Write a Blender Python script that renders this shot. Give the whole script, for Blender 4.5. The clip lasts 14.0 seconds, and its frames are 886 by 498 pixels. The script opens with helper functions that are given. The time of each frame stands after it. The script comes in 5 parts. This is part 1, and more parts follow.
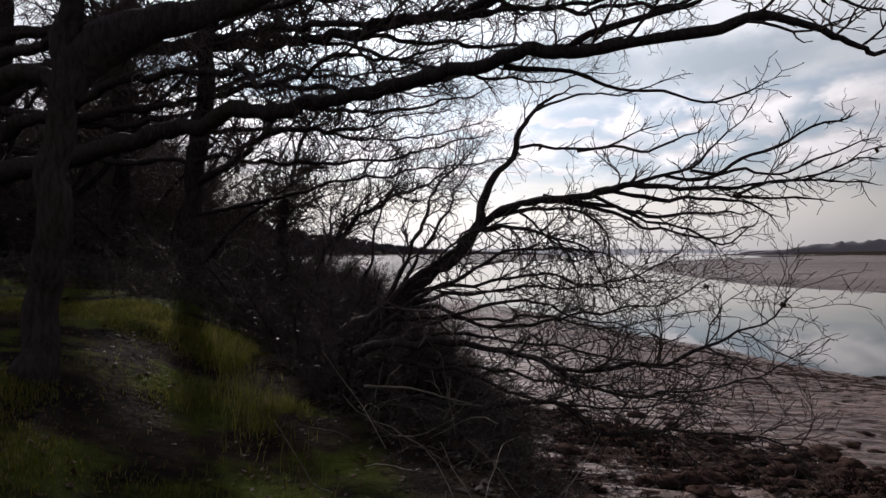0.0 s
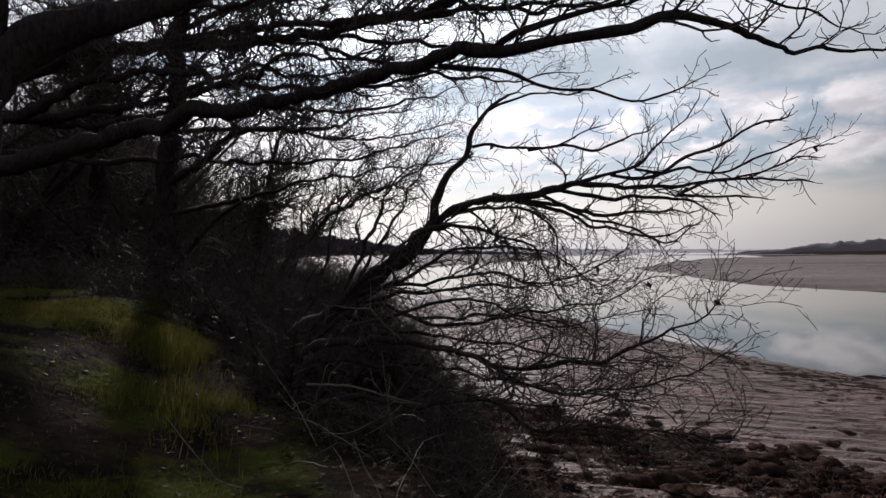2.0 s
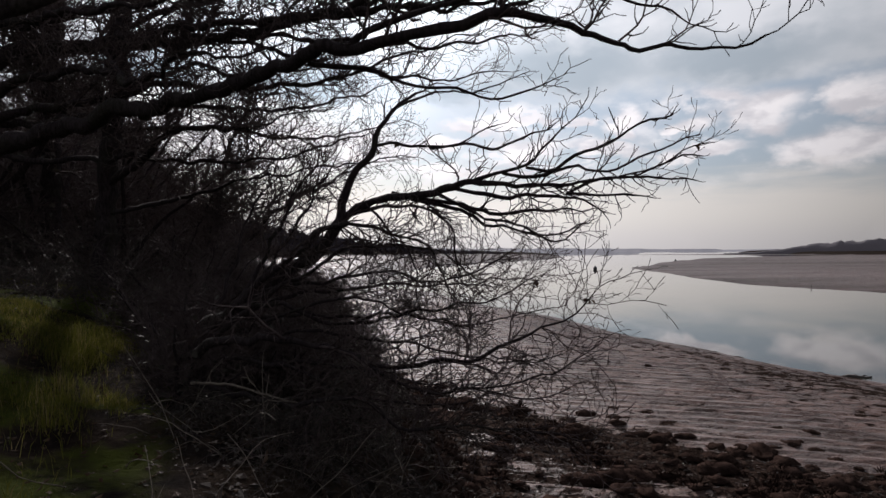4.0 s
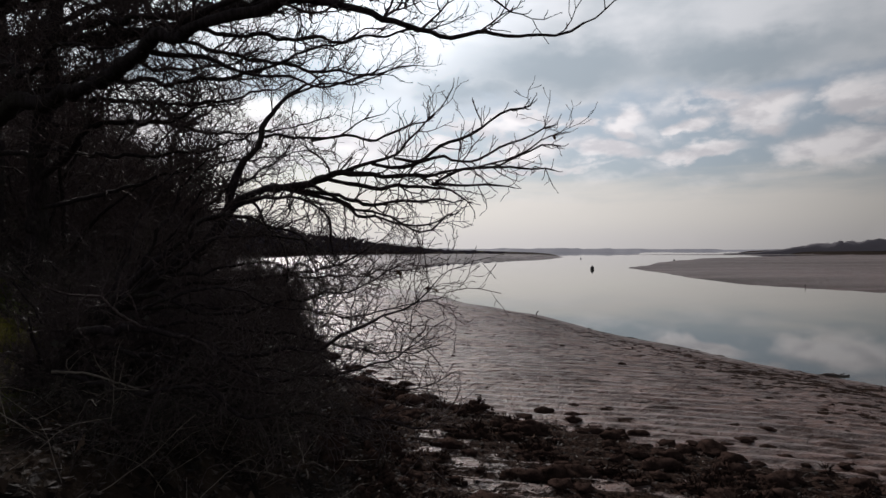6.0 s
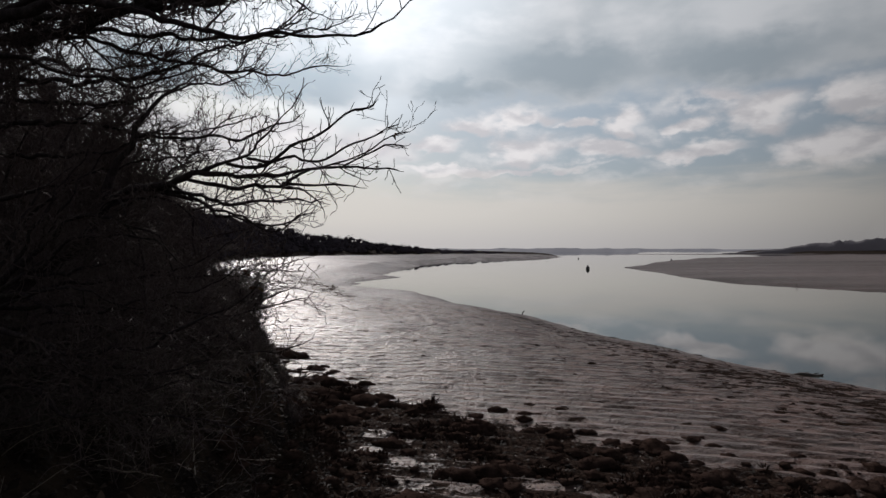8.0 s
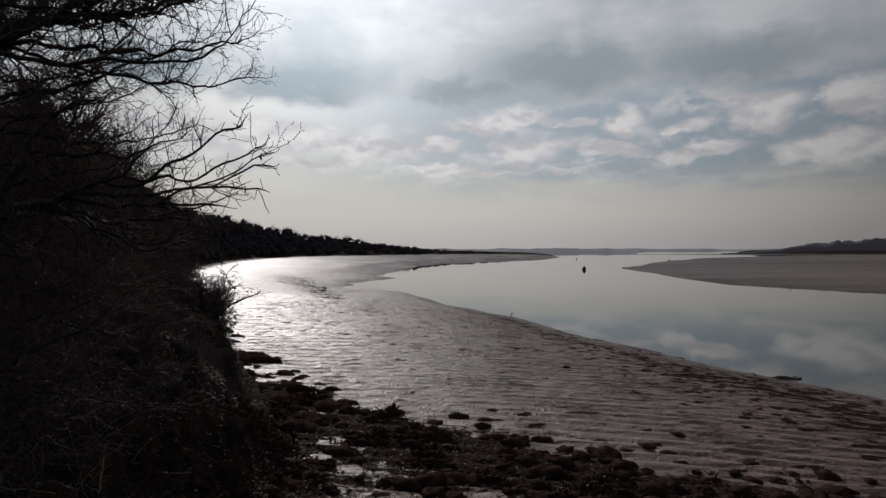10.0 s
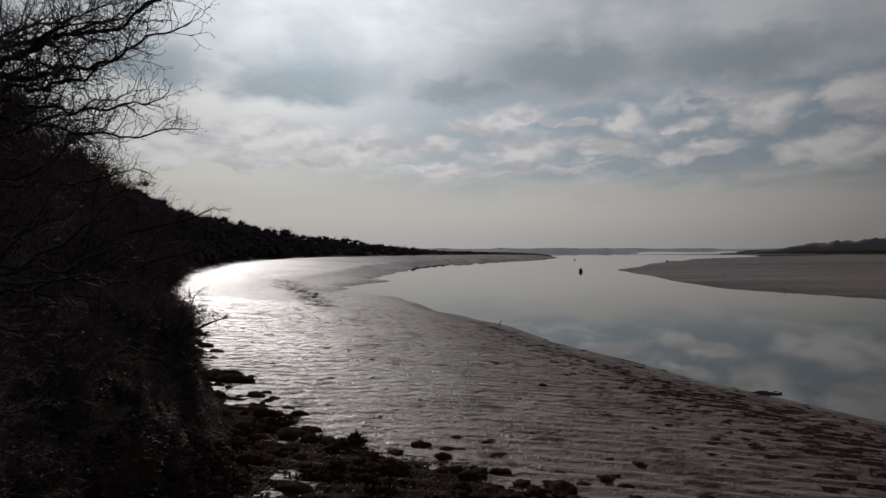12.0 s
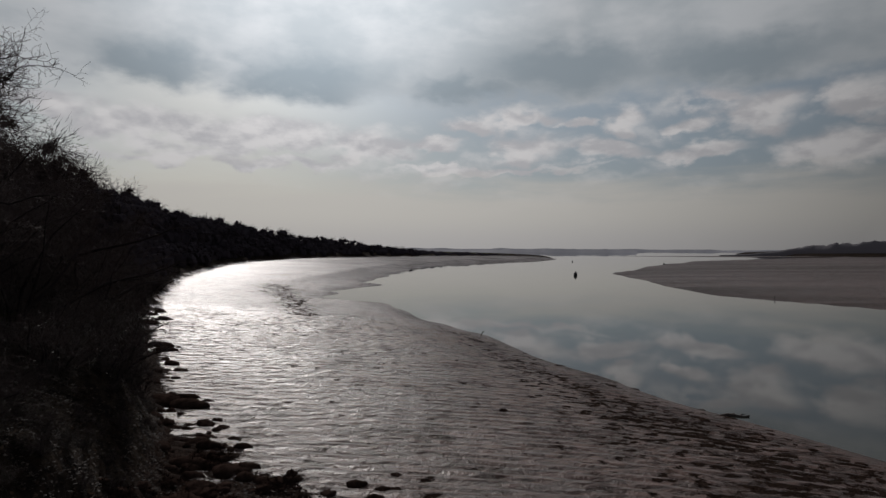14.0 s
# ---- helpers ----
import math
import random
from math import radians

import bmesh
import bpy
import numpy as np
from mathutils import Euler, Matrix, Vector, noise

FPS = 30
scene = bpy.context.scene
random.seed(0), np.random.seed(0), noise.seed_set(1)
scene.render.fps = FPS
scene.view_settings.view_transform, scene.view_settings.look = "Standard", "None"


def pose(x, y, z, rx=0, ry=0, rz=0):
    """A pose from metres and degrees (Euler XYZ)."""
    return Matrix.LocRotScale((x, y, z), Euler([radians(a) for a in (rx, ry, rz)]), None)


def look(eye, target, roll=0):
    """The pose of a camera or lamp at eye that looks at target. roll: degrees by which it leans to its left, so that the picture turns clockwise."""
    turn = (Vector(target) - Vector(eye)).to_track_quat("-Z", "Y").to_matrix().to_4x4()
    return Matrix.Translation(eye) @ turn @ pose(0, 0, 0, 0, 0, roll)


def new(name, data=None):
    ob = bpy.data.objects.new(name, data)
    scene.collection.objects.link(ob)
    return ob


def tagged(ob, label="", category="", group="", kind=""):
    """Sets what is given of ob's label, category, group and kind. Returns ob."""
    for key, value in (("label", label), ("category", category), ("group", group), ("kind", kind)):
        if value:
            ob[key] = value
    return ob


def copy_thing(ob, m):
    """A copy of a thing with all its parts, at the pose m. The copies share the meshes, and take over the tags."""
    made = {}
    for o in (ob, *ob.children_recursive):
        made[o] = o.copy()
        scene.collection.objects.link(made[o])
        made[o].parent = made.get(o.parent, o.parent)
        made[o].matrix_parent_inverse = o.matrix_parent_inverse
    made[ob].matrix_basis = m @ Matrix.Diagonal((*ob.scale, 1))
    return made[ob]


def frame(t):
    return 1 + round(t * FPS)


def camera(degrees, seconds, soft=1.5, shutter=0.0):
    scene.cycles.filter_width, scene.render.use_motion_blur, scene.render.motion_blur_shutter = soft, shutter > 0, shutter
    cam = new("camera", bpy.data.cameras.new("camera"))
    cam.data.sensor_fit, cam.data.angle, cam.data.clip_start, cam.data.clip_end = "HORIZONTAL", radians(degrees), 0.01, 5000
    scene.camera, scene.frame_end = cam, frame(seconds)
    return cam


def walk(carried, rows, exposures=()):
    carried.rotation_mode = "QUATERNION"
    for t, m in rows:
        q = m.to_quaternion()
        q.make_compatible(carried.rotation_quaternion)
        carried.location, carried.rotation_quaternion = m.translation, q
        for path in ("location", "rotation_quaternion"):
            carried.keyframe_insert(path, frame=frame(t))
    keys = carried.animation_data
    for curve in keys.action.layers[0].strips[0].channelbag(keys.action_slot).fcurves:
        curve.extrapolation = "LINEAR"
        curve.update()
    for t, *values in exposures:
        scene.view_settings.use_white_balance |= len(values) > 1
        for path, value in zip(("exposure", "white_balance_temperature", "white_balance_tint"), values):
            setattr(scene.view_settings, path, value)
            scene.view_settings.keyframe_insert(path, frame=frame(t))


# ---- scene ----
cam = camera(74.0, 14.0)
PATH = [
    (0.0, 0.000, 0.000, 6.171, 0.03, -0.10, 0.11),
    (0.5, 0.051, 0.000, 6.167, 0.02, -0.04, 0.09),
    (1.0, 0.150, 0.000, 6.165, 0.02, -0.03, 0.08),
    (1.5, 0.282, -0.010, 6.161, 0.03, -0.04, 0.08),
    (2.0, 0.451, -0.020, 6.161, 0.03, -0.03, 0.09),
    (2.5, 0.647, -0.030, 6.161, 0.01, -0.04, 0.12),
    (5.0, 1.907, 0.000, 6.119, -0.01, -0.07, 0.15),
    (5.5, 2.185, -0.010, 6.091, -0.02, -0.09, 0.18),
    (6.0, 2.469, -0.020, 6.074, -0.01, -0.10, 0.20),
    (6.5, 2.769, -0.030, 6.072, 0.01, -0.10, 0.20),
    (7.0, 3.068, -0.030, 6.068, 0.02, -0.09, 0.19),
    (7.5, 3.382, -0.030, 6.068, 0.01, -0.07, 0.18),
    (8.0, 3.694, -0.030, 6.072, -0.01, -0.03, 0.16),
    (8.5, 3.974, -0.030, 6.068, -0.01, -0.01, 0.15),
    (11.0, 5.194, 0.000, 6.553, 0.01, 0.01, 0.14),
    (11.5, 5.436, 0.040, 6.768, -0.01, 0.03, 0.13),
    (12.0, 5.708, 0.070, 6.964, -0.04, 0.03, 0.13),
    (12.5, 6.043, 0.100, 7.215, -0.05, -0.01, 0.12),
    (13.0, 6.433, 0.140, 7.411, -0.05, -0.08, 0.13),
    (13.5, 6.871, 0.200, 7.683, -0.05, -0.17, 0.13),
    (14.0, 7.330, 0.280, 7.932, -0.08, -0.30, 0.14),
]
walk(cam, [(t, pose(x, y, z, 90 + pitch, roll, yaw)) for t, x, y, z, pitch, roll, yaw in PATH],
     [(0, 0.12, 6330, 18), (2.5, 0.02, 6330, 18), (5.5, -0.31, 6380, 16), (8.5, -0.75, 6380, 14), (11, -1.05, 6370, 13), (14, -1.22, 6370, 13)])

# ---- world, sun ----
SUN_AZ, SUN_EL = radians(-22.5), radians(27.0)
sun_way = Vector((math.sin(SUN_AZ) * math.cos(SUN_EL), math.cos(SUN_AZ) * math.cos(SUN_EL), math.sin(SUN_EL)))


class Nodes:
    """Short hand for building a node tree."""

    def __init__(self, tree):
        self.tree = tree
        tree.nodes.clear()

    def add(self, kind, props=None, **inputs):
        n = self.tree.nodes.new(kind)
        for k, v in (props or {}).items():
            setattr(n, k, v)
        for k, v in inputs.items():
            key = int(k[1:]) if k[0] == "i" and k[1:].isdigit() else k.replace("_", " ")
            if isinstance(v, bpy.types.NodeSocket):
                self.tree.links.new(v, n.inputs[key])
            else:
                n.inputs[key].default_value = v
        return n

    def math(self, op, a, b=0.0, c=0.0, clamp=False):
        return self.add("ShaderNodeMath", {"operation": op, "use_clamp": clamp}, i0=a, i1=b, i2=c).outputs[0]

    def vmath(self, op, a, b=(0, 0, 0)):
        n = self.add("ShaderNodeVectorMath", {"operation": op}, i0=a, i1=b)
        return n.outputs["Value"] if op in ("DOT_PRODUCT", "LENGTH", "DISTANCE") else n.outputs[0]

    def ramp(self, fac, lo, hi, a=0.0, b=1.0):
        return self.add("ShaderNodeMapRange", {"interpolation_type": "SMOOTHSTEP"}, i0=fac, i1=lo, i2=hi, i3=a, i4=b).outputs[0]

    def mix(self, fac, a, b, blend="MIX"):
        n = self.add("ShaderNodeMix", {"data_type": "RGBA", "blend_type": blend}, i0=fac)
        for k, v in ((6, a), (7, b)):
            if isinstance(v, bpy.types.NodeSocket):
                self.tree.links.new(v, n.inputs[k])
            else:
                n.inputs[k].default_value = (*v, 1)
        return n.outputs[2]

    def noise(self, vec, scale, detail=3.0, rough=0.5, dist=0.0):
        return self.add("ShaderNodeTexNoise", None, Vector=vec, Scale=scale, Detail=detail, Roughness=rough, Distortion=dist).outputs["Fac"]


world = bpy.data.worlds.new("sky")
scene.world = world
world.use_nodes = True
W = Nodes(world.node_tree)
sky = W.add("ShaderNodeTexSky", {"sky_type": "NISHITA", "sun_disc": False, "sun_elevation": SUN_EL, "sun_rotation": SUN_AZ, "air_density": 1.2, "dust_density": 1.5})
way = W.add("ShaderNodeTexCoord").outputs["Generated"]
sep = W.add("ShaderNodeSeparateXYZ", None, Vector=way)
up = W.math("MAXIMUM", sep.outputs["Z"], 0.0)
turn = W.math("ARCTAN2", sep.outputs["X"], sep.outputs["Y"])


def sky_noise(tall, lift, scale, detail, rough, seed, dist):
    at = W.add("ShaderNodeCombineXYZ", None, X=turn, Y=W.math("MULTIPLY", W.math("ADD", up, lift), tall), Z=seed).outputs[0]
    return W.noise(at, scale, detail, rough, dist)


# the thin bright veil of cloud below and beside the sun
veil = (math.sin(radians(-12)) * math.cos(radians(33)), math.cos(radians(-12)) * math.cos(radians(33)), math.sin(radians(33)))
near_sun = W.vmath("DOT_PRODUCT", way, veil)
big = sky_noise(4.2, 0.0, 2.3, 5.0, 0.5, 0.3, 0.25)
small = sky_noise(2.0, 0.0, 11.0, 5.0, 0.52, 2.7, 0.1)
above = sky_noise(2.0, 0.014, 11.0, 5.0, 0.52, 2.7, 0.1)
billow = sky_noise(1.6, 0.0, 24.0, 4.0, 0.5, 5.1, 0.1)
streaks = sky_noise(7.0, 0.0, 5.0, 6.0, 0.55, 8.3, 0.2)
# every place in the sky shifted a little, so that cloud edges curl
bent = W.add("ShaderNodeCombineXYZ", None,
             X=W.math("ADD", turn, W.math("MULTIPLY", W.math("ADD", W.math("SUBTRACT", small, 0.5), W.math("MULTIPLY", W.math("SUBTRACT", billow, 0.5), 0.35)), 0.13)),
             Y=W.math("ADD", up, W.math("MULTIPLY", W.math("ADD", W.math("SUBTRACT", above, 0.5), W.math("MULTIPLY", W.math("SUBTRACT", billow, 0.5), 0.6)), 0.06)), Z=0.0).outputs[0]


def cloud_field(banks):
    """How deep inside the nearest of a few long heaps of cloud a direction lies. Each heap: degrees across and up, half width and half height."""
    nearest = None
    for across_, lift_, wide_, tall_ in banks:
        off = W.vmath("SUBTRACT", bent, (radians(across_), math.sin(radians(lift_)), 0.0))
        far_off = W.vmath("LENGTH", W.vmath("MULTIPLY", off, (1 / radians(wide_), 1 / radians(tall_), 0.0)))
        nearest = far_off if nearest is None else W.math("MINIMUM", nearest, far_off)
    return W.math("SUBTRACT", 1.0, nearest)


HEAPS = [(7.5, 12.4, 3.4, 0.9), (3.2, 11.9, 3.0, 0.7), (12.8, 11.8, 1.7, 0.5), (17.2, 11.7, 2.1, 1.1), (22.5, 11.0, 1.5, 0.7), (27.5, 11.7, 3.4, 1.7),
         (35.0, 12.0, 3.0, 1.4), (34.0, 8.2, 4.4, 1.3), (23.2, 8.7, 3.2, 0.7), (15.0, 9.4, 4.2, 0.9), (8.0, 9.7, 3.4, 1.4), (-1.3, 9.9, 2.4, 0.7),
         (-8.0, 9.6, 4.4, 1.5), (-16.2, 10.4, 6.6, 1.5), (-21.5, 9.6, 4.6, 1.6), (-27.5, 10.4, 5.6, 1.4), (-34.0, 11.6, 3.6, 1.2), (-20.0, 7.9, 12.0, 0.5), (4.0, 7.6, 9.0, 0.4), (25.0, 13.4, 3.0, 0.9),
         (-45.0, 10.0, 6.0, 1.2), (48.0, 10.5, 6.0, 1.3)]
heaped = W.math("ADD", cloud_field(HEAPS), W.math("MULTIPLY", W.math("SUBTRACT", billow, 0.5), 1.3))
cover = W.math("MAXIMUM", W.ramp(heaped, -0.50, 0.50), W.ramp(W.math("ADD", W.math("MULTIPLY", big, 0.4), W.math("MULTIPLY", small, 0.6)), 0.52, 0.68, 0.0, 0.55))
# a closed grey sheet overhead, with darker bellies along its lower edge
closed = W.ramp(W.math("ADD", up, W.math("MULTIPLY", W.math("SUBTRACT", small, 0.5), 0.10)), 0.222, 0.262)
bellies = W.ramp(W.math("ADD", cloud_field([(-26.5, 15.2, 5.5, 2.4), (-13.5, 15.2, 7.5, 2.7), (12.0, 17.0, 9.0, 2.2), (26.0, 16.2, 9.0, 2.0), (2.0, 15.0, 5.0, 1.4)]), W.math("MULTIPLY", W.math("SUBTRACT", small, 0.5), 1.0)), -0.55, 0.75)
rim = W.ramp(W.math("SUBTRACT", small, above), -0.12, 0.12)
puff = W.mix(rim, (5.5, 5.5, 5.55), (7.8, 7.7, 7.5))
gap = W.mix(0.75, W.vmath("MULTIPLY", sky.outputs[0], (0.7, 0.75, 0.8)), (3.55, 4.15, 4.55))
air = W.mix(cover, gap, puff)
pale = W.mix(W.ramp(W.math("ADD", W.math("MULTIPLY", big, 0.5), W.math("MULTIPLY", small, 0.5)), 0.38, 0.62), (4.4, 4.8, 4.95), (5.75, 6.0, 6.05))
pale = W.mix(W.ramp(up, 0.42, 0.6), pale, (2.6, 2.75, 3.0))
sheet = W.mix(bellies, pale, (3.1, 3.62, 3.9))
air = W.mix(closed, air, sheet)
haze = W.mix(W.ramp(up, 0.0, 0.06), (5.75, 5.6, 5.35), (6.55, 6.35, 5.75))
low = W.math("ADD", up, W.math("MULTIPLY", W.math("SUBTRACT", streaks, 0.5), 0.10))
air = W.mix(W.ramp(low, 0.070, 0.145, 0.94, 0.0), air, haze)
# brighter towards the veiled sun
wide = W.add("ShaderNodeMapRange", None, i0=near_sun, i1=0.58, i2=0.97, i3=0.68, i4=1.92).outputs[0]
near = W.math("MULTIPLY", W.math("POWER", W.ramp(near_sun, 0.90, 1.0), 1.2), 1.6)
side = W.math("ADD", wide, near)
air = W.vmath("MULTIPLY", air, W.add("ShaderNodeCombineXYZ", None, X=side, Y=side, Z=side).outputs[0])
back = W.add("ShaderNodeBackground", None, Color=air, Strength=0.1)
W.tree.links.new(back.outputs[0], W.add("ShaderNodeOutputWorld").inputs[0])

sun = new("sun", bpy.data.lights.new("sun", "SUN"))
sun.data.energy, sun.data.angle, sun.data.color = 4.6, radians(2.0), (1.0, 0.95, 0.88)
sun.matrix_world = look((0, 0, 60), tuple(Vector((0, 0, 60)) - sun_way))


# ---- materials ----
def material(name):
    m = bpy.data.materials.new(name)
    m.use_nodes = True
    n = Nodes(m.node_tree)
    return m, n


def finish(n, color, rough, bump=None, strength=0.3, distance=0.02, **more):
    p = n.add("ShaderNodeBsdfPrincipled", None, Base_Color=color if isinstance(color, bpy.types.NodeSocket) else (*color, 1), Roughness=rough, **more)
    if bump is not None:
        b = n.add("ShaderNodeBump", None, Strength=strength, Distance=distance, Height=bump)
        n.tree.links.new(b.outputs[0], p.inputs["Normal"])
    n.tree.links.new(p.outputs[0], n.add("ShaderNodeOutputMaterial").inputs[0])


def spot(n):
    return n.add("ShaderNodeNewGeometry").outputs["Position"]


def simple(name, a, b, scale, rough=0.8, fine=4.0, strength=0.4, distance=0.01, **more):
    """Two colours mottled at two scales, with a fine relief."""
    m, n = material(name)
    at = spot(n)
    one, two = n.noise(at, scale, 4.0), n.noise(at, scale * fine, 5.0, 0.6)
    f = n.math("ADD", n.math("MULTIPLY", n.ramp(one, 0.35, 0.65), 0.6), n.math("MULTIPLY", n.ramp(two, 0.3, 0.7), 0.4))
    finish(n, n.mix(f, a, b), rough, two, strength, distance, **more)
    return m


def make_ground():
    """Wet rippled mud, a dark strand of weed and shells, and leafy soil on the bank, told apart by what lies where."""
    m, n = material("ground")
    at = spot(n)
    zone = n.add("ShaderNodeAttribute", {"attribute_name": "bank"}).outputs["Fac"]
    weed = n.add("ShaderNodeAttribute", {"attribute_name": "strand"}).outputs["Fac"]
    soaked = n.add("ShaderNodeAttribute", {"attribute_name": "wet"}).outputs["Fac"]
    wide, mid, fine = n.noise(at, 0.25, 4), n.noise(at, 2.2, 5, 0.6), n.noise(at, 14.0, 5, 0.65)
    mud = n.mix(n.ramp(wide, 0.35, 0.65), (0.108, 0.061, 0.049), (0.165, 0.100, 0.082))
    fleck = n.ramp(n.noise(n.vmath("MULTIPLY", at, (0.7, 0.45, 1.0)), 1.0, 5, 0.72), 0.52, 0.64)
    mud = n.mix(n.math("MULTIPLY", fleck, 0.5), mud, (0.016, 0.011, 0.008))
    lunes = n.noise(n.vmath("MULTIPLY", at, (1.5, 5.0, 1.0)), 1.0, 4, 0.55, 0.5)
    bars = n.noise(n.vmath("MULTIPLY", at, (0.9, 1.8, 1.0)), 1.0, 4, 0.6, 0.4)
    mud = n.mix(n.ramp(lunes, 0.62, 0.40, 0.0, 0.6), mud, (0.024, 0.017, 0.014))
    mud = n.mix(n.ramp(fine, 0.55, 0.72, 0.0, 0.55), mud, (0.020, 0.014, 0.012))
    drain = n.noise(n.vmath("MULTIPLY", at, (0.006, 0.07, 1.0)), 1.0, 6, 0.65, 0.6)
    mud = n.mix(n.math("MULTIPLY", soaked, n.ramp(drain, 0.40, 0.62, 0.0, 0.7)), mud, (0.022, 0.015, 0.013))
    weedy = n.mix(n.ramp(fine, 0.4, 0.6), (0.016, 0.010, 0.008), (0.040, 0.026, 0.020))
    shells = n.ramp(n.noise(at, 16.0, 4, 0.7), 0.64, 0.70)
    weedy = n.mix(n.math("MULTIPLY", shells, 0.4), weedy, (0.12, 0.10, 0.09))
    soil = n.mix(n.ramp(mid, 0.38, 0.62), (0.012, 0.009, 0.008), (0.032, 0.023, 0.017))
    moss = n.ramp(n.noise(at, 1.1, 4, 0.6), 0.46, 0.58)
    soil = n.mix(n.math("MULTIPLY", moss, n.ramp(zone, 0.9, 1.0)), soil, (0.048, 0.058, 0.011))
    a = n.ramp(n.math("ADD", weed, n.math("MULTIPLY", n.math("SUBTRACT", n.noise(n.vmath("MULTIPLY", at, (0.8, 1.7, 1.0)), 1.5, 5, 0.62), 0.5), 3.2)), 0.40, 0.56)
    b = n.ramp(n.math("ADD", zone, n.math("MULTIPLY", n.math("SUBTRACT", mid, 0.5), 0.35)), 0.10, 0.2)
    color = n.mix(b, n.mix(a, mud, weedy), soil)
    dry = n.math("MAXIMUM", a, b)
    rough = n.math("ADD", n.math("MULTIPLY", dry, 0.56), n.ramp(wide, 0.3, 0.7, 0.38, 0.44))
    ripple = n.add("ShaderNodeTexWave", {"wave_type": "BANDS", "bands_direction": "Y"}, Vector=at, Scale=0.9, Distortion=5.0, Detail=3.0, Detail_Scale=1.2).outputs["Fac"]
    wet = n.math("SUBTRACT", 1.0, dry)
    grain = n.noise(at, 6.5, 3, 0.6)
    relief = n.math("ADD", n.math("MULTIPLY", fine, 0.7), n.math("MULTIPLY", n.math("MULTIPLY", ripple, wet), 0.4))
    relief = n.math("ADD", relief, n.math("ADD", n.math("MULTIPLY", mid, 0.2), n.math("MULTIPLY", grain, 0.75)))
    relief = n.math("ADD", relief, n.math("MULTIPLY", n.math("ADD", n.math("MULTIPLY", lunes, 1.1), n.math("MULTIPLY", bars, 1.5)), wet))
    # soaked mud lies smoother and shines more, with drainage streaks
    streak = n.noise(n.vmath("MULTIPLY", at, (0.02, 0.11, 1.0)), 1.0, 5, 0.6)
    shine = n.math("MULTIPLY", soaked, n.ramp(streak, 0.38, 0.62, 0.35, 1.0))
    rough = n.math("ADD", rough, n.math("MULTIPLY", soaked, 0.05))
    relief = n.math("MULTIPLY", relief, n.math("SUBTRACT", 1.0, n.math("MULTIPLY", soaked, 0.40)))
    spec = n.math("ADD", n.math("MULTIPLY", n.ramp(dry, 0.0, 1.0, 0.31, 0.02), n.ramp(fleck, 0.0, 1.0, 1.0, 0.3)), n.math("MULTIPLY", n.math("MULTIPLY", shine, wet), 0.06))
    spec = n.math("MULTIPLY", spec, n.math("SUBTRACT", 1.0, n.math("MULTIPLY", soaked, n.ramp(drain, 0.42, 0.58, 0.0, 0.8))))
    finish(n, color, rough, relief, 1.0, 0.085, Specular_IOR_Level=spec)
    return m


def make_water():
    m, n = material("water")
    at = n.vmath("MULTIPLY", spot(n), (0.6, 1.0, 1.0))
    relief = n.math("ADD", n.noise(at, 0.5, 3), n.math("MULTIPLY", n.noise(at, 3.0, 2), 0.2))
    finish(n, n.mix(n.noise(at, 0.02, 3), (0.040, 0.042, 0.036), (0.05, 0.05, 0.042)), 0.02, relief, 0.03, 0.02, IOR=1.33)
    return m


def make_bark(name, a, b, moss=0.0):
    m, n = material(name)
    at = spot(n)
    ridges = n.noise(n.vmath("MULTIPLY", at, (1.0, 1.0, 0.25)), 36.0, 5, 0.7)
    patch = n.noise(at, 2.5, 4)
    c = n.mix(n.ramp(ridges, 0.35, 0.65), a, b)
    c = n.mix(n.math("MULTIPLY", n.ramp(patch, 0.48, 0.66), moss), c, (0.045, 0.06, 0.02))
    finish(n, c, 0.9, ridges, 1.0, 0.022, Specular_IOR_Level=0.08)
    return m


def make_blades(name, a, b, c, through_=0.45):
    """Grass or leaves: each piece its own shade, partly letting light through."""
    m, n = material(name)
    r = n.add("ShaderNodeNewGeometry").outputs["Random Per Island"]
    color = n.mix(n.ramp(r, 0.0, 0.55), a, b)
    color = n.mix(n.ramp(r, 0.78, 0.95), color, c)
    p = n.add("ShaderNodeBsdfPrincipled", None, Base_Color=color, Roughness=0.7, Specular_IOR_Level=0.2)
    t = n.add("ShaderNodeBsdfTranslucent", None, Color=color)
    mixed = n.add("ShaderNodeMixShader", None, i0=through_, i1=p.outputs[0], i2=t.outputs[0])
    n.tree.links.new(mixed.outputs[0], n.add("ShaderNodeOutputMaterial").inputs[0])
    return m


def make_distance(name, color, haze_glow):
    """Land far off, its haze put into the colour and an emission."""
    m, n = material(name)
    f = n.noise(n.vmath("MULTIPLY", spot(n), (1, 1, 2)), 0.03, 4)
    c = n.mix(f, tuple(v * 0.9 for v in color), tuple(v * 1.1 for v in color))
    finish(n, c, 1.0, None, Emission_Color=c, Emission_Strength=haze_glow)
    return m


